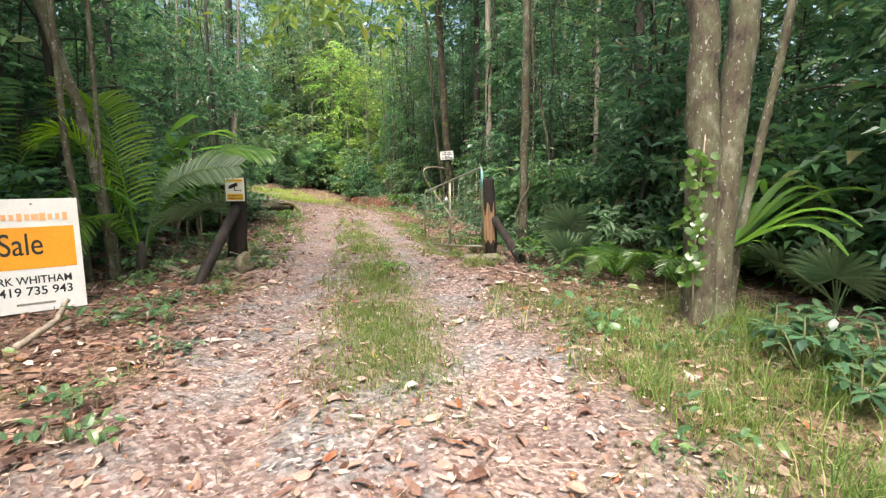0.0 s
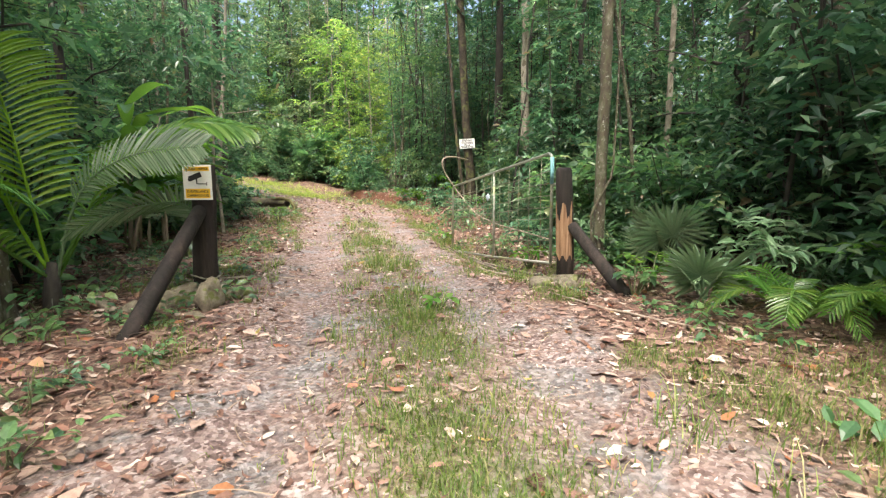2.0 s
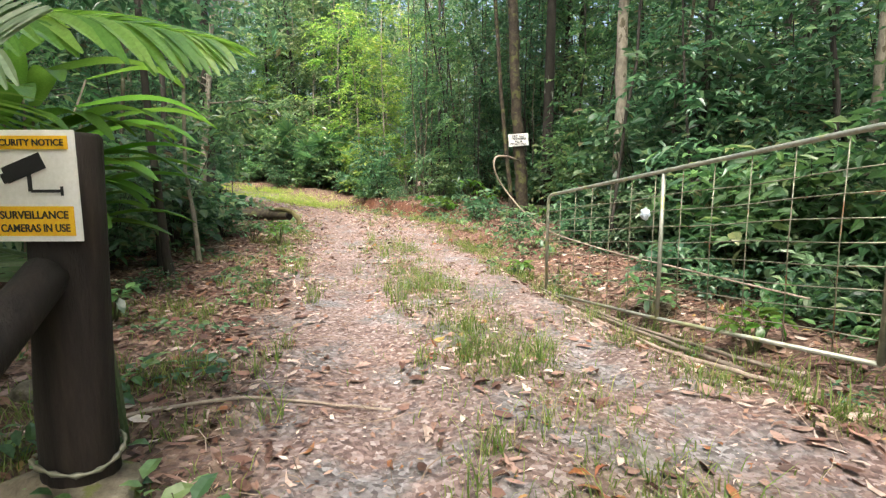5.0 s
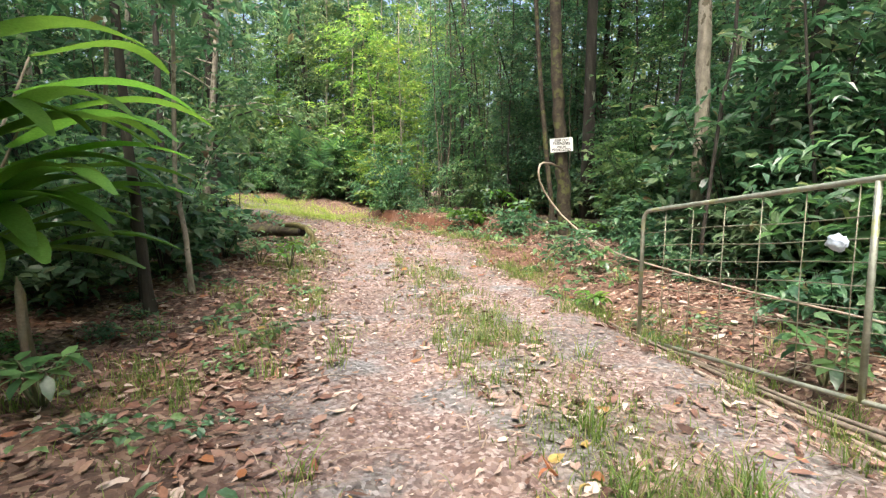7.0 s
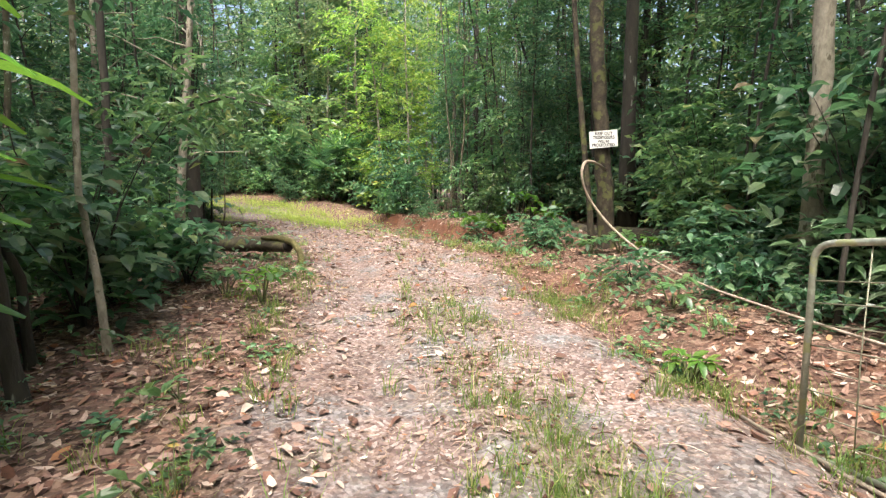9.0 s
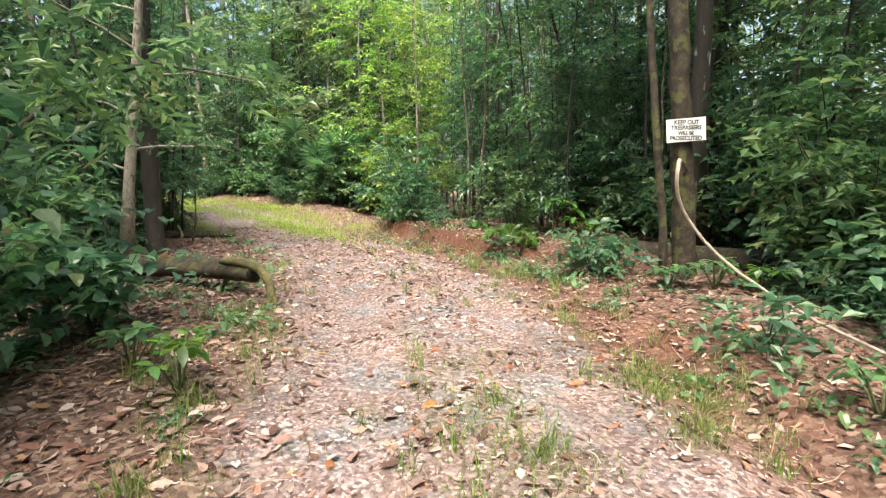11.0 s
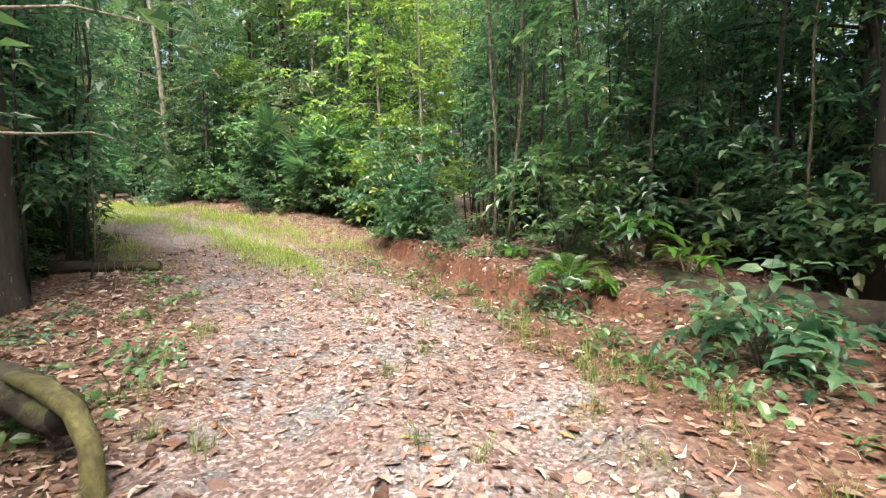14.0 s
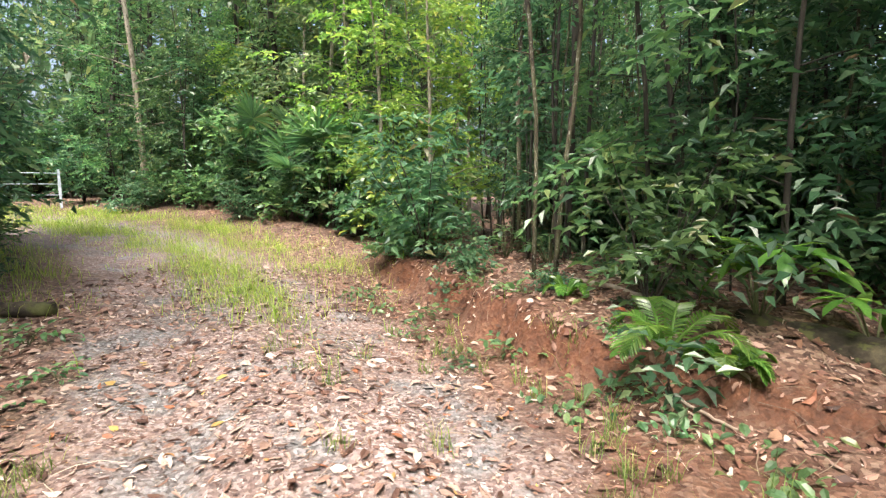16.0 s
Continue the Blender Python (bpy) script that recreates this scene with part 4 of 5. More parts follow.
# ---- trees that stand out along the way ----
def stem_tree(name, label, paths, bark, group="", crown=None, leaf=None):
    """A tree with one or more trunks given by their middle lines."""
    x, y = paths[0][0][0][:2]
    z = ground_z(x, y)
    root = thing(name, label, "tree", group, at=(x, y, z))
    for i, (P, r0, r1) in enumerate(paths):
        P = np.asarray(P, float) - np.array([x, y, z])
        s = np.linspace(0, 1, 22)
        f = np.linspace(0, 1, len(P))
        Q = np.stack([np.interp(s, f, P[:, k]) for k in range(3)], -1) + np.random.RandomState(i).randn(22, 3) * r0 * 0.07
        R = r0 + (r1 - r0) * s + r0 * 0.5 * np.exp(-s * 30)
        part("trunk", Buf().tube(Q, R, 12, 0.08, i).mesh("trunk", bark), root)
    if crown:
        rs_ = np.random.RandomState(7)
        c, rad_, n_, ln = crown
        c = np.asarray(c, float) - np.array([x, y, z])
        O = c + rs_.randn(n_, 3) * np.array(rad_) * 0.5
        U = rs_.randn(n_, 3) * np.array([1, 1, 0.3])
        part("crown", sprays(Buf(), rs_, O, U, 9, ln * 3, ln, ln * 0.42).mesh("crown", leaf or M_LEAF, False), root)
    return root


stem_tree("twin_trunk_tree", "large twin-trunked tree with lichen-spotted bark beside the entrance", [([(2.8, 6.0, -0.25), (2.76, 6.0, 1.3), (2.7, 6.0, 2.7), (2.5, 6.1, 9)], 0.14, 0.11), ([(2.98, 6.05, -0.25), (2.97, 6.05, 0.7), (3.1, 6.08, 2.7), (3.75, 6.4, 9)], 0.135, 0.105), ([(3.16, 6.15, -0.2), (3.28, 6.2, 0.8), (3.6, 6.2, 2.7), (4.1, 6.3, 6)], 0.045, 0.03)], M_BARK_LICHEN, crown=((3.0, 6.3, 9), (3.4, 3.4, 1.4), 230, 0.3))
stem_tree("leaning_tree", "leaning lichen-spotted tree trunk with thin stems beside it", [([(-3.66, 8.75, -0.2), (-3.68, 8.75, 0.6), (-3.82, 8.75, 1.8), (-4.3, 8.8, 3.6), (-5.2, 9, 7)], 0.085, 0.06), ([(-3.6, 8.6, -0.2), (-3.62, 8.6, 1.5), (-3.6, 8.65, 5)], 0.035, 0.025), ([(-3.75, 8.4, -0.2), (-3.9, 8.4, 1.8), (-3.95, 8.5, 5)], 0.045, 0.03)], M_BARK_LICHEN, crown=((-4.6, 9.4, 6), (2.0, 2.0, 1.2), 130, 0.26))
stem_tree("sign_tree", "mossy dark tree with a slender second stem carrying a sign", [([(1.88, 20.15, 0.0), (1.85, 20.15, 0.6), (1.76, 20.15, 1.9), (1.66, 20.15, 3.2), (1.3, 20.3, 10)], 0.165, 0.11), ([(1.62, 20.2, 0.0), (1.58, 20.2, 0.8), (1.32, 20.2, 3.1), (1.0, 20.2, 7)], 0.06, 0.04)], M_LOG, crown=((1.8, 20.6, 8), (2.4, 2.4, 1.5), 130, 0.26))
stem_tree("pale_trunk_tree", "straight pale grey tree trunk with blotched bark", [([(2.6, 16.3, -0.1), (2.6, 16.3, 2), (2.57, 16.3, 5), (2.5, 16.4, 11)], 0.105, 0.07)], M_BARK_PALE, crown=((2.6, 16.5, 9), (2.4, 2.4, 1.5), 130, 0.26))
stem_tree("brown_trunk_tree", "slim brown tree trunk with a climbing vine stem", [([(2.35, 10.9, -0.1), (2.36, 10.9, 2), (2.38, 10.9, 4), (2.3, 11, 10)], 0.08, 0.06), ([(2.25, 10.8, -0.1), (2.2, 10.78, 0.7), (2.48, 10.8, 1.2), (2.5, 10.8, 2.6), (2.4, 10.9, 6)], 0.017, 0.012)], M_BARK_LICHEN)
stem_tree("grey_pole_tree", "thin pale tree trunk in the shade", [([(4.7, 13.7, -0.1), (4.72, 13.7, 3), (4.7, 13.8, 9)], 0.06, 0.045)], M_BARK_PALE)
stem_tree("blotched_tree", "stout brown tree trunk with pale blotches", [([(5.8, 11.3, -0.1), (5.85, 11.3, 3), (5.8, 11.5, 10)], 0.18, 0.13)], M_BARK_LICHEN)
stem_tree("dark_pair_tree", "pair of thin dark trunks growing close together", [([(0.32, 27.6, 0.3), (0.34, 27.6, 2), (0.38, 27.6, 4), (0.4, 27.8, 10)], 0.06, 0.045), ([(0.55, 27.5, 0.3), (0.58, 27.5, 2), (0.7, 27.5, 6)], 0.035, 0.025), ([(0.1, 27.4, 0.3), (0.05, 27.4, 2), (0.12, 27.5, 6)], 0.03, 0.02)], M_BARK)
stem_tree("slim_sapling", "slim bent sapling trunk at the track edge", [([(-4.06, 15.3, -0.15), (-4.1, 15.3, 0.6), (-4.18, 15.3, 1.3), (-4.1, 15.4, 4)], 0.036, 0.02)], M_BARK_PALE, crown=((-4.1, 15.4, 3.6), (1.0, 1.0, 0.9), 70, 0.16))
stem_tree("bent_sapling", "curved bare sapling stem at the track edge", [([(-4.5, 15.05, -0.15), (-4.5, 15.05, 0.7), (-4.62, 15.0, 1.0), (-4.95, 14.9, 1.35), (-5.3, 14.9, 1.5)], 0.04, 0.012)], M_BARK)
stem_tree("slim_sapling", "slim sapling trunk beside the track", [([(-4.1, 14.4, -0.15), (-4.2, 14.4, 1.6), (-4.3, 14.5, 4)], 0.055, 0.035)], M_BARK, crown=((-4.4, 14.6, 3.4), (1.0, 1.0, 0.8), 60, 0.17))
stem_tree("dark_tree", "dark tree trunk among leafy undergrowth", [([(-6.6, 23.0, -0.1), (-6.6, 23, 3), (-6.5, 23.2, 10)], 0.16, 0.12)], M_BARK)

stem_tree("overhanging_tree", "slender tree with a leafy branch hanging over the track", [([(-5.9, 18.7, -0.1), (-5.9, 18.7, 2), (-5.8, 18.7, 7)], 0.07, 0.04), ([(-5.88, 18.7, 1.7), (-5.2, 18.7, 2.3), (-4.2, 18.6, 2.6), (-3.5, 18.5, 2.45)], 0.03, 0.008)], M_BARK, crown=((-4.6, 18.6, 2.45), (1.5, 1.3, 0.55), 80, 0.17), leaf=M_LEAF_MID)
stem_tree("overhanging_tree", "slender tree with leaves painted sunlit-bright hanging over the entrance", [([(-4.7, 7.4, -0.1), (-4.7, 7.4, 2), (-4.6, 7.4, 7)], 0.06, 0.04), ([(-4.68, 7.4, 2.8), (-3.2, 7.45, 3.5), (-1.6, 7.55, 3.6), (-0.4, 7.6, 3.2)], 0.03, 0.008)], M_BARK, crown=((-0.75, 7.6, 3.2), (0.9, 0.6, 0.35), 36, 0.17), leaf=M_LEAF_LIT)
# Out-of-view tree, added only so its crown shades the entrance floor.
stem_tree("roadside_tree", "unseen leafy tree added at the roadside to shade the entrance", [([(-5.4, 5.4, -0.1), (-5.4, 5.4, 2.5), (-4.6, 5.5, 5), (-3.6, 5.6, 6.6)], 0.09, 0.04)], M_BARK, crown=((-3.4, 5.4, 6.2), (2.4, 2.2, 0.9), 130, 0.2), leaf=M_LEAF)

stem_tree("bank_tree", "slender dark tree leaning out over the red bank", [([(2.6, 26.6, -0.1), (2.5, 26.6, 2), (1.9, 26.6, 4.6), (1.2, 26.6, 6.8)], 0.06, 0.03)], M_BARK, crown=((0.8, 25.6, 5.8), (2.4, 2.6, 1.0), 110, 0.17), leaf=M_LEAF_MID)
# low growth on the forest floor
LOW = [make_shrub("leafy_seedling", "low dark green leafy seedling on the forest floor", 400 + i, 0.45 + 0.2 * i, 0.4 + 0.1 * i, 7, 34 + 8 * i, 0.12 + 0.02 * i, M_LEAF if i != 1 else M_LEAF_MID, M_BARK, 6, "plant", i == 2, 0.46) for i in range(3)]
put_all(LOW, scatter(34, 0.5, lambda x, y: side_of(x, y) > float(bank_edge(y)) + 0.45, -2.6, 4.6, 23.6, 32.0), "low undergrowth", 0.25, 0.5)
put_all(LOW, scatter(34, 0.45, lambda x, y: 2.6 < side_of(x, y) < 4.2 and x > 2.1, 0.5, 4.0, 10.8, 19.5), "low undergrowth", 0.5, 0.9)
put_all(LOW, scatter(170, 0.5, lambda x, y: seen_wood(x, y, 3.4, 2.5) and abs(side_of(x, y)) < 7.5 and y < 36), "low undergrowth", 0.7, 1.2)

put_all(LOW, scatter(16, 0.6, lambda x, y: -4.2 < side_of(x, y) < -2.9, -7, -2.5, 10.8, 19.0), "low undergrowth", 0.22, 0.38)
WEED = [make_shrub("weed", "small green weed growing through the leaf litter", 440 + i, 0.16 + 0.06 * i, 0.14, 5, 10, 0.07 + 0.015 * i, M_LEAF_MID if i else M_LEAF, M_STALK, 5, "weed", True, 0.5) for i in range(3)]
put_all(WEED, scatter(130, 0.26, lambda x, y: (1.5 < abs(side_of(x, y)) < 3.4), -6, 4, 3.0, 27.0), "small weeds on the verges", 0.7, 1.3)

# bird's nest fern on the twin trunks, and a heart-leaved climber
nest = thing("birds_nest_fern", "bright green bird's nest fern growing on the twin trunk tree", "fern", at=(3.14, 6.12, 0.62))
for i in range(13):
    an = -65 + 150 * i / 12 + rs.randn() * 8
    P = arc((0, 0, 0), an, 0.75 + 0.35 * rs.rand(), 0.35 + 0.45 * rs.rand(), 0.15 + 0.2 * rs.rand(), 10)
    part("strap_leaf", strap(Buf(), P, 0.11, (0, 0, 1), 0.35, 0.45).mesh("strap_leaf", M_PALM, True), nest)
n = 95
O = np.stack([2.64 + rs.randn(n) * 0.06, 5.84 + rs.randn(n) * 0.04, 0.35 + 1.15 * rs.rand(n)], -1)
b = leaves(Buf(), O, rs.randn(n, 3) * np.array([0.6, 0.3, 0.3]) + np.array([-0.4, -0.4, -0.6]), np.array([-0.3, -1, 0.4]) + rs.randn(n, 3) * 0.35, 0.085 * (0.7 + 0.5 * rs.rand(n)), 0.065, 0.08, True)
climber = thing("climbing_vine", "light green heart-leaved vine climbing the twin trunk tree", "vine", at=(2.66, 5.84, 0))
b.V = [v_ - np.array([2.66, 5.84, 0]) for v_ in b.V]
part("foliage", b.mesh("foliage", M_PALM, True), climber)
part("stem", Buf().tube([(0, 0, -0.1), (-0.02, 0.0, 0.6), (0.02, 0.01, 1.6)], [0.01, 0.008, 0.005], 5).mesh("stem", M_STICK), climber)

# ---- entrance: posts, braces, rocks ----
M_POST = rough_mat("weathered_post", [(0.3, (0.007, 0.0055, 0.0045)), (0.5, (0.018, 0.013, 0.0105)), (0.75, (0.055, 0.037, 0.029))], scale=6, stretch=(1, 1, 0.15), bump=0.8, bump_scale=24)
M_SPLIT = rough_mat("split_wood", [(0.28, (0.07, 0.04, 0.025)), (0.42, (0.22, 0.12, 0.06)), (0.58, (0.36, 0.22, 0.125)), (0.8, (0.45, 0.32, 0.21))], scale=16, stretch=(2.5, 2.5, 0.1), bump=0.9, bump_scale=30)
M_ROCK = rough_mat("mossy_rock", [(0.3, (0.07, 0.055, 0.035)), (0.5, (0.17, 0.145, 0.10)), (0.7, (0.3, 0.28, 0.21))], scale=8, bump=1.0, bump_scale=22, spots=((0.14, 0.15, 0.045), 7.0, 0.54))
M_GALV = rough_mat("galvanised_pipe", [(0.3, (0.24, 0.25, 0.2)), (0.6, (0.38, 0.39, 0.33)), (0.8, (0.3, 0.28, 0.18))], scale=9, rough=0.5, metal=0.55, bump=0.1, spots=((0.35, 0.36, 0.2), 5.0, 0.56))
M_WIRE = rough_mat("rusty_wire", [(0.35, (0.2, 0.19, 0.13)), (0.65, (0.36, 0.35, 0.27))], scale=14, rough=0.55, metal=0.5, bump=0.1, spots=((0.24, 0.12, 0.06), 6.0, 0.6))
M_WHITE = plain_mat("white_board", (0.8, 0.8, 0.77), 0.5, dirt=0.08, scale=5)
M_BLACK = plain_mat("black_ink", (0.02, 0.02, 0.025), 0.5)
M_ORANGE = plain_mat("orange_ink", (0.85, 0.36, 0.015), 0.5, dirt=0.05)
M_PEACH = plain_mat("peach_ink", (0.85, 0.45, 0.2), 0.5, dirt=0.05)
M_YELLOW = plain_mat("yellow_ink", (0.85, 0.5, 0.02), 0.5, dirt=0.08)
M_BLUE = plain_mat("blue_sleeve", (0.2, 0.42, 0.45), 0.5)
M_RAG = plain_mat("white_plastic", (0.62, 0.7, 0.82), 0.4, dirt=0.15)


def rock(x, y, sx, sy, sz, seed, sink=0.35, turn=0.0, label="weathered grey rock with moss at the foot of the post"):
    bm = bmesh.new()
    bmesh.ops.create_icosphere(bm, subdivisions=4, radius=1)
    rs_ = np.random.RandomState(seed)
    cuts = unit(rs_.randn(14, 3))
    off = 0.58 + 0.3 * rs_.rand(14)
    for v_ in bm.verts:
        c = np.array(v_.co)
        for q, o in zip(cuts, off):
            h_ = c @ q - o
            if h_ > 0:
                c = c - q * h_
        c = c * (1 + 0.10 * noise.noise(Vector(c * 2.5 + seed)) + 0.06 * noise.noise(Vector(c * 7 + seed)))
        v_.co = Vector(c * np.array([sx, sy, sz]))
    me_ = bpy.data.meshes.new("rock")
    bm.to_mesh(me_)
    bm.free()
    me_.materials.append(M_ROCK)
    me_.polygons.foreach_set("use_smooth", np.full(len(me_.polygons), True))
    ob = new("rock", me_)
    ob.matrix_world = pose(x, y, ground_z(x, y) + sz * (1 - 2 * sink), 0, 0, turn)
    tagged(ob, label, "rock", "rocks at the gate posts")


rock(-2.06, 8.98, 0.17, 0.15, 0.21, 1, 0.3)
rock(-1.84, 9.28, 0.12, 0.1, 0.11, 2, 0.25, 20)
rock(-2.3, 9.45, 0.38, 0.3, 0.13, 3, 0.45, 0, "low grey stone plinth round the gate post")
rock(-2.45, 9.08, 0.24, 0.2, 0.12, 4, 0.4, 40)
rock(-1.98, 9.24, 0.08, 0.07, 0.08, 5)
rock(-2.05, 8.64, 0.1, 0.08, 0.06, 6, 0.4)
rock(-2.62, 8.8, 0.13, 0.1, 0.09, 14, 0.4, 70)
rock(-1.75, 9.12, 0.06, 0.05, 0.05, 15, 0.3)
rock(1.22, 9.62, 0.17, 0.13, 0.11, 7, 0.4, 15)
rock(1.48, 9.42, 0.15, 0.13, 0.11, 8, 0.4, 60)
rock(1.62, 9.97, 0.24, 0.22, 0.09, 9, 0.45, 0, "low grey stone plinth round the gate post")
rock(1.36, 9.85, 0.1, 0.09, 0.08, 10, 0.4)
rock(1.72, 9.6, 0.09, 0.08, 0.07, 16, 0.4)
rock(-3.1, 10.5, 0.14, 0.1, 0.08, 12, 0.35, 30, "pale rock lying in the leaf litter")
rock(-3.6, 7.9, 0.14, 0.1, 0.08, 13, 0.4, 10, "pale rock lying in the leaf litter")

lpost = thing("gate_post", "dark weathered round timber gate post with a sign on it", "gate post", "gate posts", at=(-2.27, 9.52, ground_z(-2.27, 9.52)))
part("timber", Buf().tube([(0.0, 0, -0.2), (0.005, 0, 0.4), (0.03, 0, 0.9), (0.045, 0, 1.3), (0.045, 0, 1.31)], [0.122, 0.117, 0.113, 0.11, 0.1], 18, 0.03, 2).mesh("timber", M_POST), lpost)
an = np.linspace(0, 2 * math.pi, 40)
part("chain", Buf().tube(np.stack([0.135 * np.cos(an), 0.135 * np.sin(an), 0.2 + 0.02 * np.sin(an * 2)], -1), 0.008 + 0.004 * np.sin(np.arange(40) * 2.2), 6).mesh("chain", M_WIRE), lpost, "rusty chain round the post's foot")


def brace(name, label, a0, a1, r):
    a0, a1 = np.array(a0, float), np.array(a1, float)
    P = np.linspace(a0, a1, 8) - a1
    ob = new(name, Buf().tube(P, np.linspace(r, r * 1.08, 8), 14, 0.04, 3).mesh(name, M_POST))
    ob.location = a1
    tagged(ob, label, "timber brace", "post braces")


brace("post_brace", "dark round timber brace leaning on the gate post", (-2.25, 9.42, 0.86), (-2.37, 8.05, -0.1), 0.068)
brace("post_brace", "short dark timber brace behind the gate post", (-2.36, 9.6, 0.6), (-2.75, 10.5, -0.1), 0.05)
brace("post_brace", "dark round timber brace leaning on the split gate post", (1.66, 9.92, 0.62), (2.02, 9.02, -0.1), 0.065)

rpost = thing("gate_post", "dark weathered gate post with a pale split face", "gate post", "gate posts", at=(1.62, 10.0, ground_z(1.62, 10.0)))
part("timber", Buf().tube([(0.0, 0, -0.2), (0, 0, 0.35), (-0.03, 0, 0.9), (-0.05, 0, 1.26), (-0.05, 0, 1.3)], [0.104, 0.098, 0.096, 0.09, 0.075], 18, 0.04, 5).mesh("timber", M_POST), rpost)
b = Buf()
zz = np.linspace(0.22, 0.98, 16)
aa = np.radians(np.linspace(-178, -58, 25))
low_ = 0.26 + 0.03 * np.sin(np.arange(25) * 0.7) + 0.02 * np.random.RandomState(4).rand(25)
high_ = 0.78 + 0.1 * np.sin(np.arange(25) * 0.55 + 1) + 0.09 * np.random.RandomState(6).rand(25) ** 2
gridV = []
for k, a_ in enumerate(aa):
    for q in np.linspace(0, 1, 12):
        z_ = low_[k] + (high_[k] - low_[k]) * q
        gridV.append(((0.106 + 0.004 * math.sin(k * 2.1)) * math.cos(a_) - 0.033 * z_, (0.106 + 0.004 * math.sin(k * 2.1)) * math.sin(a_), z_))
ii, jj = np.meshgrid(np.arange(24), np.arange(11), indexing="ij")
b.put(gridV, np.stack([ii * 12 + jj, (ii + 1) * 12 + jj, (ii + 1) * 12 + jj + 1, ii * 12 + jj + 1], -1).reshape(-1, 4))
part("split_face", b.mesh("split_face", M_SPLIT), rpost, "pale orange split wood")


def box_mesh(name, sx, sy, sz, mat_, bev=0.003):
    bm = bmesh.new()
    bmesh.ops.create_cube(bm, size=1)
    bmesh.ops.scale(bm, vec=(sx, sy, sz), verts=bm.verts)
    if bev:
        bmesh.ops.bevel(bm, geom=bm.edges[:], offset=bev, segments=2, affect="EDGES")
    me_ = bpy.data.meshes.new(name)
    bm.to_mesh(me_)
    bm.free()
    me_.materials.append(mat_)
    return me_


def put_part(name, me_, parent, loc, rot=(0, 0, 0), label=""):
    ob = part(name, me_, parent, label)
    ob.matrix_basis = pose(*loc, *rot)
    return ob


def lettering(text, size, parent, loc, mat_, bold=0.0, squeeze=1.0, align="LEFT"):
    """Raised letters in the x-z plane that face -y."""
    cu = bpy.data.curves.new("lettering", "FONT")
    cu.body, cu.size, cu.extrude, cu.align_x, cu.offset = text, size, 0.0008, align, bold
    tmp = bpy.data.objects.new("lettering", cu)
    scene.collection.objects.link(tmp)
    bpy.context.view_layer.update()
    me_ = bpy.data.meshes.new_from_object(tmp.evaluated_get(bpy.context.evaluated_depsgraph_get()))
    bpy.data.objects.remove(tmp)
    me_.materials.clear()
    me_.materials.append(mat_)
    ob = part("lettering", me_, parent)
    ob.matrix_basis = pose(*loc, 90, 0, 0) @ Matrix.Diagonal((squeeze, 1, 1, 1))
    return ob


# camera warning sign on the left post
sign = thing("warning_sign", "white and yellow surveillance camera warning sign on the post", "sign", at=(-2.235, 9.375, 1.135), turn=-4)
put_part("plate", box_mesh("plate", 0.275, 0.006, 0.335, M_WHITE, 0.002), sign, (0, 0, 0))
put_part("header_band", box_mesh("header_band", 0.235, 0.003, 0.04, M_YELLOW, 0), sign, (0, -0.005, 0.13), label="yellow band")
put_part("footer_band", box_mesh("footer_band", 0.235, 0.003, 0.09, M_YELLOW, 0), sign, (0, -0.005, -0.105), label="yellow band")
lettering("SECURITY NOTICE", 0.027, sign, (0, -0.008, 0.121), M_BLACK, 0.0005, 0.95, "CENTER")
lettering("SURVEILLANCE", 0.033, sign, (0, -0.008, -0.097), M_BLACK, 0.0006, 0.92, "CENTER")
lettering("CAMERAS IN USE", 0.033, sign, (0, -0.008, -0.137), M_BLACK, 0.0006, 0.83, "CENTER")
put_part("camera_symbol", box_mesh("camera_symbol", 0.125, 0.002, 0.05, M_BLACK, 0), sign, (-0.02, -0.005, 0.055), (0, -22, 0))
put_part("camera_hood", box_mesh("camera_hood", 0.035, 0.002, 0.03, M_BLACK, 0), sign, (-0.07, -0.0055, 0.028), (0, -22, 0))
put_part("bracket_symbol", box_mesh("bracket_symbol", 0.012, 0.002, 0.06, M_BLACK, 0), sign, (-0.005, -0.006, 0.015))
put_part("arm_symbol", box_mesh("arm_symbol", 0.09, 0.002, 0.009, M_BLACK, 0), sign, (0.04, -0.005, -0.014))
put_part("wall_symbol", box_mesh("wall_symbol", 0.008, 0.002, 0.028, M_BLACK, 0), sign, (0.088, -0.0045, -0.014))

# property board by the road
bx, by = -3.03, 7.1
board = thing("sale_board", "white and orange property sale board standing by the roadside", "sign board", at=(bx, by, 0.0))
board.matrix_world = pose(bx, by, 0.0, -3, 0, 35)
W, Hh = 0.95, 1.09
put_part("panel", box_mesh("panel", W, 0.018, Hh, M_WHITE, 0.003), board, (-W / 2, 0, Hh / 2 + 0.01))
put_part("orange_band", box_mesh("orange_band", W - 0.1, 0.004, 0.40, M_ORANGE, 0), board, (-W / 2 - 0.0, -0.011, 0.63), label="orange band")
lettering("Sale", 0.3, board, (-0.64, -0.0145, 0.565), M_BLACK, 0.001, 0.72)
lettering("MARK WHITHAM", 0.105, board, (-0.1, -0.0105, 0.285), M_BLACK, 0.0015, 0.86, "RIGHT")
lettering("419 735 943", 0.115, board, (-0.1, -0.0105, 0.175), M_BLACK, 0.0015, 0.98, "RIGHT")
for k, w_ in enumerate((0.05, 0.045, 0.045, 0.06, 0.07, 0.05, 0.05, 0.045, 0.05)):
    put_part("logo_bar", box_mesh("logo_bar", w_ - 0.012, 0.004, 0.055 if k % 3 else 0.075, M_PEACH, 0), board, (-0.11 - 0.058 * k, -0.011, 0.925), label="peach logo shape")
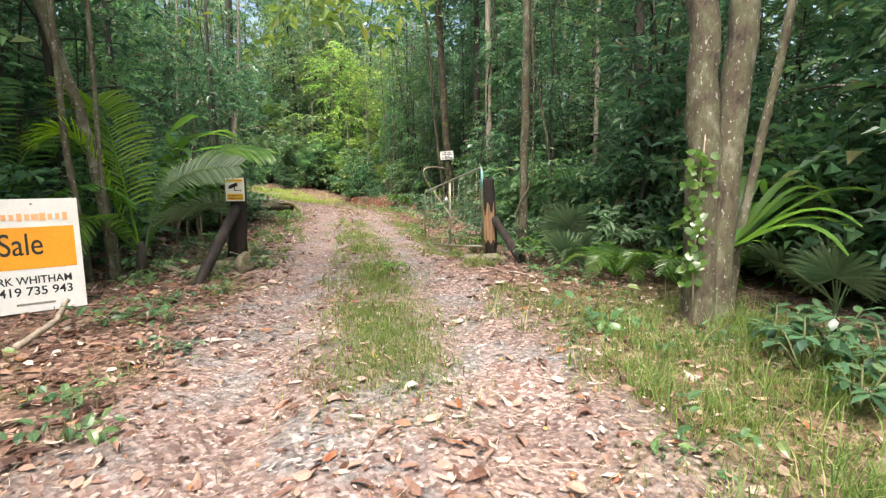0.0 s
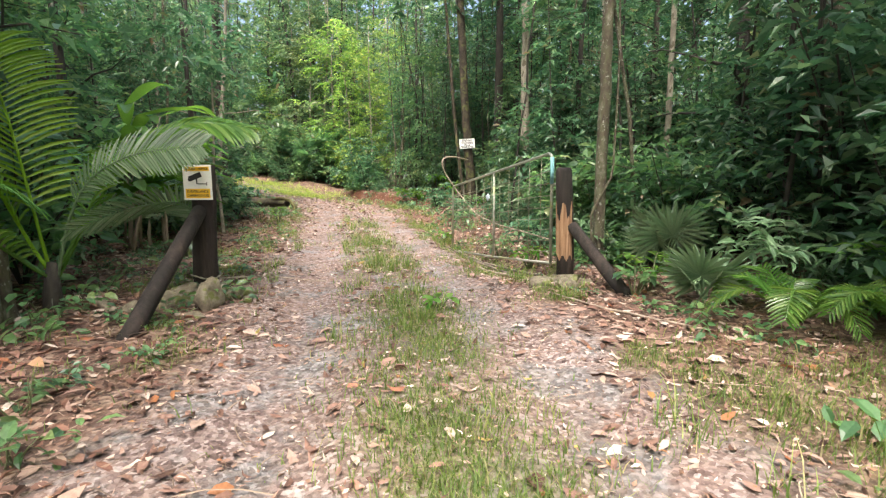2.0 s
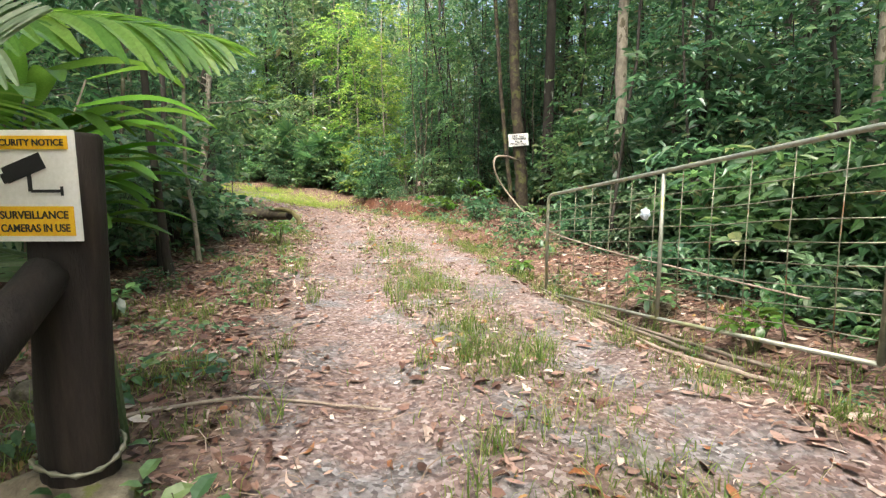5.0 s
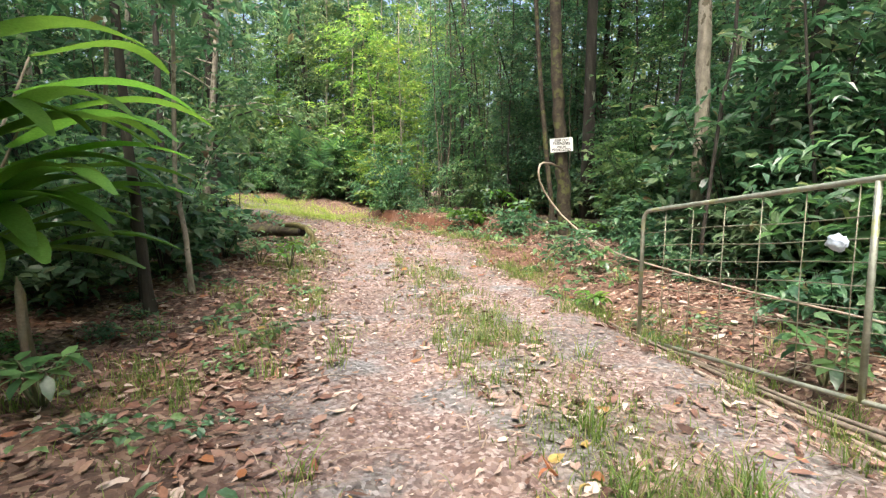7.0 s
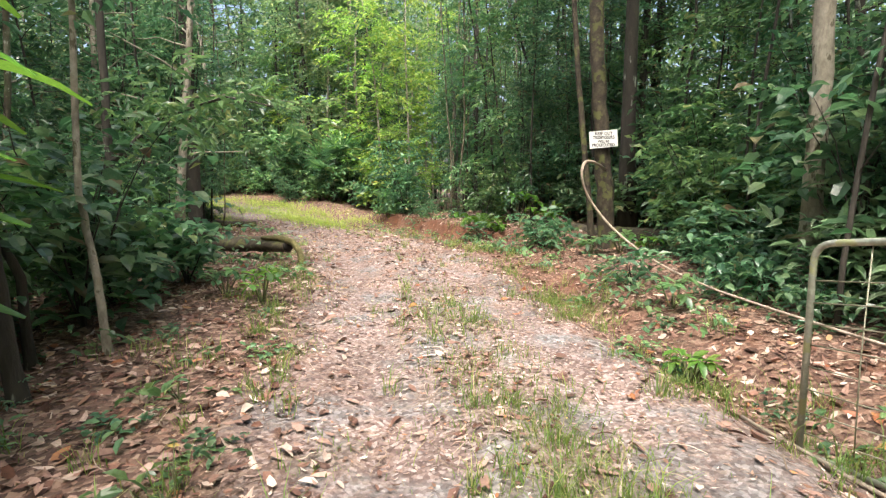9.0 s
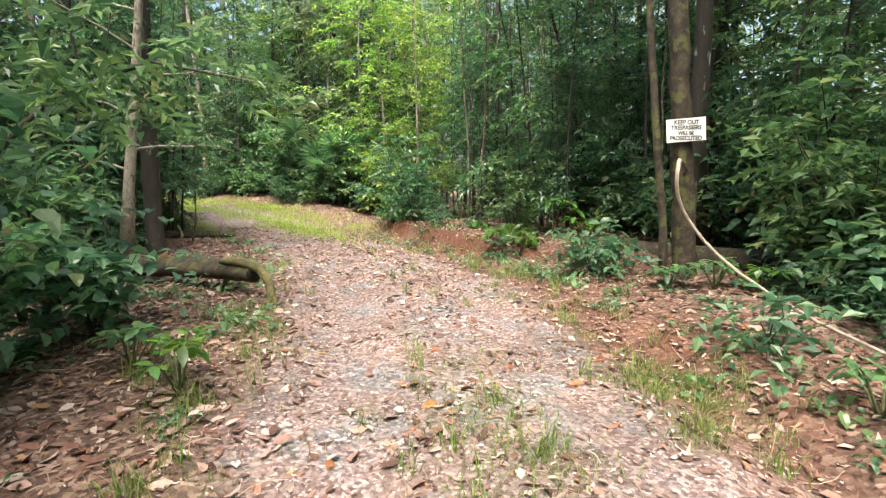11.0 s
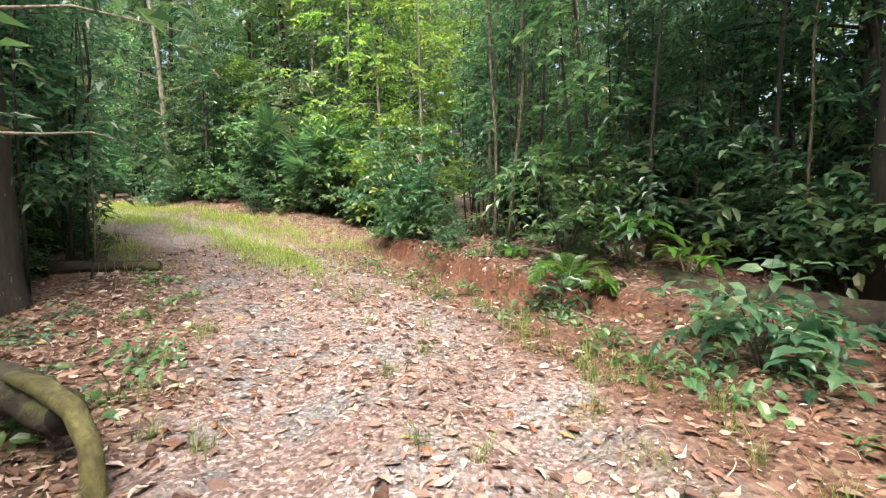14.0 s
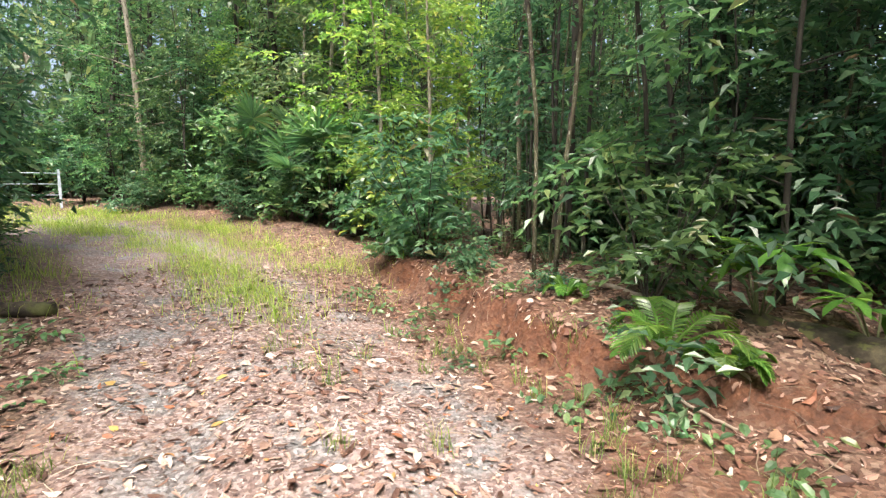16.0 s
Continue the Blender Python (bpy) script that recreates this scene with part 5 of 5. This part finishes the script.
put_part("bolt", Buf().tube([(0, 0, 0), (0, -0.008, 0)], [0.012, 0.012], 10).mesh("bolt", M_GALV), board, (-0.36, -0.008, 1.05))
put_part("small_print", box_mesh("small_print", 0.3, 0.002, 0.02, M_GALV, 0), board, (-0.4, -0.0105, 0.09), label="grey bar of small print")
for x in (-0.18, -0.78):
    put_part("stake", box_mesh("stake", 0.045, 0.03, 1.3, M_STICK, 0.004), board, (x, 0.027, 0.4))

# no-entry sign on the tree
ws = thing("keep_out_sign", "white keep out sign with black lettering nailed to the tree", "sign", at=(1.7, 19.96, 2.125), turn=-12)
put_part("plate", box_mesh("plate", 0.47, 0.006, 0.29, M_WHITE, 0.002), ws, (0, 0, 0), (0, -4, 0))
for k, (txt, sz) in enumerate((("KEEP OUT", 0.075), ("TRESPASSERS", 0.072), ("WILL BE", 0.06), ("PROSECUTED", 0.072))):
    lettering(txt, sz, ws, (0.0, -0.006, 0.07 - 0.065 * k), M_BLACK, 0.002, 0.86, "CENTER")

# ---- the open farm gate ----
A, B_, C_, D_ = (np.array(v_) for v_ in ((1.507, 10.22, 0.14), (1.5, 10.24, 1.46), (0.675, 13.855, 0.975), (0.675, 13.855, -0.235)))
gate = thing("farm_gate", "open galvanised pipe farm gate filled with wire mesh", "gate", at=tuple(A))


def loop_path(corners, radius, steps=6):
    out = []
    for i in range(1, len(corners) - 1):
        p0, p1, p2 = corners[i - 1], corners[i], corners[i + 1]
        a_, c_ = p1 + unit(p0 - p1) * radius, p1 + unit(p2 - p1) * radius
        for s in np.linspace(0, 1, steps):
            out.append((1 - s) ** 2 * a_ + 2 * s * (1 - s) * p1 + s * s * c_)
    return np.array([corners[0]] + out + [corners[-1]])


part("frame", Buf().tube(loop_path([A - A, B_ - A, C_ - A, D_ - A], 0.11), 0.019 * np.ones(14), 10).mesh("frame", M_GALV), gate)
part("bottom_rail", Buf().tube([D_ - A, (A + D_) / 2 - A + np.array([0, 0, -0.02]), (0, 0, 0.0)], [0.017] * 3, 8).mesh("bottom_rail", M_GALV), gate)
on_gate = lambda u, w_: (A + (D_ - A) * u) * (1 - w_) + (B_ + (C_ - B_) * u) * w_ - A
part("upright", Buf().tube([on_gate(0.47, -0.02), on_gate(0.47, 0.99)], [0.019, 0.019], 8).mesh("upright", M_GALV), gate)
for k in range(8):
    w_ = 0.1 + 0.105 * k
    P = np.array([on_gate(u, w_ + 0.006 * math.sin(u * 17 + k)) for u in np.linspace(0.003, 0.998, 14)])
    part("wire", Buf().tube(P, np.full(14, 0.0042), 5).mesh("wire", M_WIRE), gate)
for k in range(11):
    u = 0.07 + 0.085 * k
    part("wire", Buf().tube([on_gate(u, 0.0), on_gate(u + 0.003, 0.5), on_gate(u, 1.0)], [0.004] * 3, 5).mesh("wire", M_WIRE), gate)
part("sleeve", Buf().tube([on_gate(0, 0.72) , on_gate(0, 0.96)], [0.024, 0.024], 10).mesh("sleeve", M_BLUE), gate, "worn blue sleeve on the hinge pipe")
part("hinge_bolt", Buf().tube([on_gate(0, 0.72), on_gate(0, 0.72) + np.array([0.1, -0.2, 0.0])], [0.01, 0.01], 8).mesh("hinge_bolt", M_GALV), gate)
bm = bmesh.new()
bmesh.ops.create_icosphere(bm, subdivisions=3, radius=1)
for v_ in bm.verts:
    v_.co = Vector((v_.co.x * 0.026, v_.co.y * 0.07, v_.co.z * 0.05)) * (1 + 0.5 * noise.noise(v_.co * 2.2))
me = bpy.data.meshes.new("rag")
bm.to_mesh(me)
bm.free()
me.materials.append(M_RAG)
me.polygons.foreach_set("use_smooth", np.full(len(me.polygons), True))
rag = new("plastic_rag", me)
g_ = A + on_gate(0.52, 0.72)
rag.location = (g_[0] - 0.02, g_[1], g_[2])
tagged(rag, "crumpled white plastic rag caught on the gate wires", "rag")


def stick(P, r0, r1, label, mat_=None, name="fallen_stick", group="sticks"):
    P = np.asarray(P, float)
    f, s = np.linspace(0, 1, len(P)), np.linspace(0, 1, 24)
    Q = np.stack([np.interp(s, f, P[:, k]) for k in range(3)], -1)
    for _ in range(3):
        Q[1:-1] = (Q[:-2] + 2 * Q[1:-1] + Q[2:]) / 4
    Q = Q + np.random.RandomState(len(P)).randn(24, 3) * r0 * 0.15
    o = Q[0].copy()
    ob = new(name, Buf().tube(Q - o, np.linspace(r0, r1, 24), 8, 0.06, 1).mesh(name, mat_ or M_STICK))
    ob.location = o
    tagged(ob, label, "stick" if name == "fallen_stick" else "vine", group)


gz = ground_z
M_POLE = rough_mat("grey_pole", [(0.3, (0.09, 0.07, 0.05)), (0.7, (0.24, 0.2, 0.16))], scale=8, bump=0.5)
stick([(0.55, 14.2, gz(0.55, 14.2) + 0.02), (0.85, 12.5, gz(0.85, 12.5) + 0.03), (1.2, 10.9, gz(1.2, 10.9) + 0.03)], 0.013, 0.019, "long grey pole lying along the foot of the gate", M_POLE, group="poles by the gate")
stick([(0.62, 13.6, gz(0.62, 13.6) + 0.02), (1.0, 12.0, gz(1.0, 12.0) + 0.06), (1.38, 10.6, gz(1.38, 10.6) + 0.03)], 0.012, 0.017, "long grey pole lying along the foot of the gate", M_POLE, group="poles by the gate")
stick([(0.5, 12.6, gz(0.5, 12.6) + 0.02), (0.95, 11.4, gz(0.95, 11.4) + 0.02), (1.25, 10.4, gz(1.25, 10.4) + 0.02)], 0.014, 0.018, "grey stick lying beside the gate", group="poles by the gate")
stick([(1.75, 20.0, 1.62), (1.3, 19.3, 1.72), (0.9, 18.5, 1.7), (0.77, 18.25, 1.6), (0.8, 18.42, 1.4), (0.98, 18.5, 1.1), (1.2, 18.45, 0.8), (1.38, 18.1, 0.52), (1.5, 17.2, 0.27), (1.5, 16.0, 0.22), (1.5, 14.4, 0.25), (1.6, 12.5, 0.28), (1.72, 11.0, 0.33)], 0.024, 0.008, "thick pale liana hanging from the tree to the gate", name="hanging_liana")
stick([(-2.9, 6.6, gz(-2.9, 6.6) + 0.2), (-2.75, 6.2, gz(-2.75, 6.2) + 0.12), (-2.8, 5.8, gz(-2.8, 5.8) + 0.02)], 0.022, 0.03, "pale broken stick leaning in the grass")
stick([(-3.0, 10.0, gz(-3, 10) + 0.02), (-2.0, 10.4, gz(-2, 10.4) + 0.03), (-1.2, 10.3, gz(-1.2, 10.3) + 0.015)], 0.012, 0.006, "thin twig lying across the leaf litter")
stick([(-0.35, 23.9, gz(-0.35, 23.9) + 0.02), (-0.05, 23.1, gz(-0.05, 23.1) + 0.03), (0.12, 22.65, gz(0.12, 22.65) + 0.02)], 0.018, 0.01, "pale root-like stick lying on the red soil")
stick([(-0.6, 26.2, gz(-0.6, 26.2) + 0.03), (0.1, 25.0, gz(0.1, 25.0) + 0.05), (0.5, 24.2, gz(0.5, 24.2) + 0.03)], 0.022, 0.03, "bare tree root along the top of the red bank")
stick([(2.1, 7.9, gz(2.1, 7.9) + 0.02), (1.5, 8.6, gz(1.5, 8.6) + 0.02), (1.2, 9.2, gz(1.2, 9.2) + 0.02)], 0.012, 0.006, "dry twig lying beside the track")
stick([(-3.3, 9.4, gz(-3.3, 9.4) + 0.03), (-3.0, 9.0, gz(-3, 9) + 0.05), (-2.8, 8.8, gz(-2.8, 8.8) + 0.03)], 0.04, 0.03, "short dead branch lying in the litter")

# ---- fallen logs ----
def fallen_log(P, R, label, hollow=False):
    P = np.asarray(P, float)
    f, s = np.linspace(0, 1, len(P)), np.linspace(0, 1, 30)
    Q = np.stack([np.interp(s, f, P[:, k]) for k in range(3)], -1)
    for _ in range(2):
        Q[1:-1] = (Q[:-2] + 2 * Q[1:-1] + Q[2:]) / 4
    o = Q[0].copy()
    Rr = np.interp(s, f, R) * (1 + 0.05 * np.random.RandomState(2).randn(30))
    root = thing("fallen_log", label, "log", "fallen logs", at=tuple(o))
    part("log_body", Buf().tube(Q - o, Rr, 14, 0.16, 9).mesh("log_body", M_LOG), root)
    return root


M_MOSS = rough_mat("yellow_moss", [(0.3, (0.05, 0.04, 0.02)), (0.55, (0.14, 0.125, 0.045)), (0.8, (0.22, 0.2, 0.09))], scale=9, bump=1.0, bump_scale=25)
# Near-black colour that stands for the shade inside the log's rotten end.
M_HOLLOW_SHADE = plain_mat("hollow_shade", (0.012, 0.009, 0.007), 0.95)
log = fallen_log([(-7.2, 21.7, 0.2), (-5.6, 20.85, 0.3), (-4.3, 20.1, 0.36), (-3.72, 19.72, 0.37)], [0.13, 0.14, 0.13, 0.12], "mossy fallen log with a broken hollow end beside the track")
lo = np.array([-7.2, 21.7, 0.2])
# A solid dark plug on the end; no cavity is modelled.
part("hollow", Buf().tube(np.array([(-3.74, 19.73, 0.37), (-3.69, 19.69, 0.365)]) - lo, [0.1, 0.095], 12, 0.12, 3).mesh("hollow", M_HOLLOW_SHADE), log, "near-black plug painted as the shade inside the rotten hollow")
part("broken_limb", Buf().tube(np.array([(-4.2, 20.0, 0.47), (-3.85, 19.75, 0.5), (-3.6, 19.6, 0.45), (-3.47, 19.5, 0.3), (-3.42, 19.44, 0.14), (-3.38, 19.4, -0.05)]) - lo, [0.05, 0.06, 0.055, 0.05, 0.055, 0.06], 10, 0.18, 5).mesh("broken_limb", M_MOSS), log, "yellow-green mossy broken limb")
fallen_log([(0.85, 23.9, 0.42), (1.9, 22.4, 0.3), (2.8, 21.3, 0.28), (4.4, 19.6, 0.3)], [0.14, 0.17, 0.18, 0.2], "dark mossy fallen log behind the sign tree")
fallen_log([(-8.4, 24.6, gz(-8.4, 24.6) + 0.05), (-7.0, 24.8, gz(-7.0, 24.8) + 0.06), (-5.85, 24.9, gz(-5.85, 24.9) + 0.06)], [0.1, 0.1, 0.085], "short fallen log beside the track")

fx0, fy0 = -14.3, 37.0
fence = thing("fence", "white fence with thin rails in a sunny forest gap", "fence", at=(fx0, fy0, ground_z(fx0, fy0)), turn=38)
for k in range(2):
    put_part("post", box_mesh("post", 0.08, 0.08, 1.35, M_RAG, 0.01), fence, (-1.6 * k, 0, 0.62))
for k in range(3):
    put_part("rail", box_mesh("rail", 1.75, 0.02, 0.025, M_RAG, 0.005), fence, (-0.8, -0.05, 0.45 + 0.36 * k))

# ---- leaf litter: many leaves, one by one ----
rs = np.random.RandomState(17)


def litter(name, label, n_, x0, x1, y0, y1, lmin, lmax, dens, mat_, curl=0.16, fine=True):
    x, y = x0 + (x1 - x0) * rs.rand(n_), y0 + (y1 - y0) * rs.rand(n_)
    k_ = rs.rand(n_) < dens(x, y)
    x, y = x[k_], y[k_]
    m_ = len(x)
    a_ = rs.rand(m_) * 6.283
    e_ = 0.2
    gxn, gyn = (height(x + e_, y) - height(x - e_, y)) / (2 * e_), (height(x, y + e_) - height(x, y - e_)) / (2 * e_)
    N = np.stack([-gxn, -gyn, np.ones(m_)], -1) + rs.randn(m_, 3) * np.array([0.4, 0.4, 0])
    U = np.stack([np.cos(a_), np.sin(a_), gxn * np.cos(a_) + gyn * np.sin(a_) + rs.randn(m_) * 0.1], -1)
    ln = lmin + (lmax - lmin) * rs.rand(m_) ** 1.7
    O = np.stack([x, y, height(x, y) + 0.012 + 0.012 * rs.rand(m_)], -1)
    b_ = leaves(Buf(), O, U, N, ln, ln * (0.16 + 0.36 * rs.rand(m_)), curl * rs.randn(m_)[:, None], fine)
    tagged(new(name, b_.mesh(name, mat_, False)), label, "leaf litter", kind="stuff")


def litter_density(x, y):
    d = np.abs(track_side(x, y))
    l = lumps(x, y)
    base = 0.55 + 0.35 * l
    rut = np.exp(-((d - 0.75) / 0.35) ** 2) * (y < 20)
    bare = 0.35 * step(1.0, 1.5, track_side(x, y)) * step(15, 20, y)
    verge = 0.6 * step(1.3, 2.0, -track_side(x, y)) * (1 - step(15, 19, y))
    verge = verge + 0.6 * step(1.3, 1.9, track_side(x, y)) * step(13, 16, y) * (1 - step(28, 30, y))
    return np.clip((base - 0.5 * rut + 0.35 * step(1.2, 2.2, d)) * (1 - 0.7 * grass_here(x, y)) * (1 - bare) * (1 - verge), 0.05, 1)


litter("leaf_litter", "dry brown and pinkish fallen leaves covering the track", 95000, -6.5, 3.2, 1.0, 29.0, 0.025, 0.135, litter_density, M_LITTER)
litter("forest_litter", "dry brown fallen leaves on the forest floor", 18000, -10, 8, 1.0, 36.0, 0.06, 0.17, lambda x, y: (np.abs(track_side(x, y)) > 2.2) * 0.9, M_LITTER_RED)
litter("verge_litter", "reddish brown fallen leaves on the shaded verge", 40000, -6.5, 3.2, 2.0, 29.0, 0.03, 0.14, lambda x, y: (0.85 * step(1.1, 1.9, -track_side(x, y)) * (1 - step(15, 19, y)) + 0.5 * step(1.2, 1.9, track_side(x, y)) * step(13, 16, y) * (1 - step(28, 30, y))) * (1 - 0.6 * grass_here(x, y)), M_LITTER_RED)
litter("bark_chips", "small bark chips and twigs scattered over the track", 52000, -5.5, 2.4, 1.0, 28.0, 0.015, 0.055, lambda x, y: 0.8 * (np.abs(track_side(x, y)) < 1.9), M_LITTER, 0.05, False)


def strips(name, label, n_, x0, x1, y0, y1, lmin, lmax):
    x, y, a_ = x0 + (x1 - x0) * rs.rand(n_), y0 + (y1 - y0) * rs.rand(n_), rs.rand(n_) * 6.283
    ln = lmin + (lmax - lmin) * rs.rand(n_) ** 2
    w_ = 0.0015 + 0.003 * rs.rand(n_) ** 2
    V = []
    for f in (0, 0.35, 0.7, 1.0):
        px, py = x + np.cos(a_ + f * 0.35) * ln * f, y + np.sin(a_ + f * 0.35) * ln * f
        z = height(px, py) + 0.022 + 0.02 * math.sin(f * 3.14)
        for sg in (-1, 1):
            V.append(np.stack([px - np.sin(a_) * w_ * sg, py + np.cos(a_) * w_ * sg, z], -1))
        V.append(np.stack([px, py, z + w_ * 0.7], -1))
    V = np.stack(V, 1)
    i = np.arange(n_)[:, None] * 12
    Q = np.concatenate([i + np.array([[3 * k, 3 * k + 3, 3 * k + 5, 3 * k + 2]]) for k in range(3)] + [i + np.array([[3 * k + 2, 3 * k + 5, 3 * k + 4, 3 * k + 1]]) for k in range(3)])
    tagged(new(name, Buf().put(V, Q).mesh(name, M_TWIG, False)), label, "leaf litter", kind="stuff")


M_TWIG = leaf_mat("dry_twig", [(0.0, (0.06, 0.04, 0.03)), (0.7, (0.19, 0.135, 0.1)), (1.0, (0.36, 0.29, 0.23))], 0.7, 0.0, 0.3)
strips("twig_litter", "thin dry twigs and bark strips lying over the ground", 3600, -5.0, 4.0, 1.0, 27.0, 0.06, 0.4)


# ---- grass ----
def grass(name, label, n_, x0, x1, y0, y1, hmin, hmax, mat_, dens, clump=0.0):
    x, y = x0 + (x1 - x0) * rs.rand(n_), y0 + (y1 - y0) * rs.rand(n_)
    k_ = rs.rand(n_) < dens(x, y)
    x, y = x[k_], y[k_]
    if clump:
        per = 26
        x, y = (np.repeat(q, per) + rs.randn(len(q) * per) * clump for q in (x, y))
    m_ = len(x)
    a_ = rs.rand(m_) * 6.283
    h = hmin + (hmax - hmin) * rs.rand(m_) ** 1.5
    lean = h * (0.3 + 0.9 * rs.rand(m_))
    w_ = 0.0016 + 0.0026 * rs.rand(m_)
    o = np.stack([x, y, height(x, y) - 0.005], -1)
    dx_ = np.stack([np.cos(a_), np.sin(a_), 0 * a_], -1)
    sx_ = np.stack([-np.sin(a_), np.cos(a_), 0 * a_], -1) * w_[:, None]
    up = np.array([0, 0, 1.0])
    mid = o + dx_ * (lean * 0.35)[:, None] + up * (h * 0.65)[:, None]
    tip = o + dx_ * lean[:, None] + up * (h * 0.95)[:, None]
    V = np.stack([o - sx_, o + sx_, mid + sx_ * 0.8, mid - sx_ * 0.8, tip], 1)
    i = np.arange(m_)[:, None] * 5
    b_ = Buf().put(V, i + np.array([[0, 1, 2, 3]]), i + np.array([[3, 2, 4]]))
    tagged(new(name, b_.mesh(name, mat_, False)), label, "grass", kind="stuff")


grass("track_grass", "thin green and straw grass along the middle and edges of the track", 700000, -4.2, 4.4, 1.2, 24, 0.03, 0.1, M_GRASS, lambda x, y: grass_here(x, y) ** 1.2)
grass("grass_tufts", "upright green grass tufts on the track", 1700, -4.0, 3.0, 8, 25, 0.07, 0.24, M_GRASS, lambda x, y: np.clip(0.55 * grass_here(x, y) + np.where(track_side(x, y) > 0, 0.6, 0.35) * np.exp(-((np.abs(track_side(x, y)) - 1.75) / 0.45) ** 2) * (y > 10) + 0.2 * np.exp(-(track_side(x, y) / 0.35) ** 2), 0, 1), 0.045)
# The bend's blades use the grass colour with sunlight painted in.
grass("bend_grass", "grass growing over the bend in the track with sunlight painted into its colour", 240000, -19, -0.5, 23.5, 39, 0.06, 0.28, M_GRASS_LIT, lambda x, y: grass_here(x, y) * (y > 23.5))
grass("roadside_grass", "tall loose grass beside the entrance", 700, 0.9, 4.2, 1.2, 6.6, 0.08, 0.26, M_GRASS, lambda x, y: 0.8 * grass_here(x, y), 0.07)
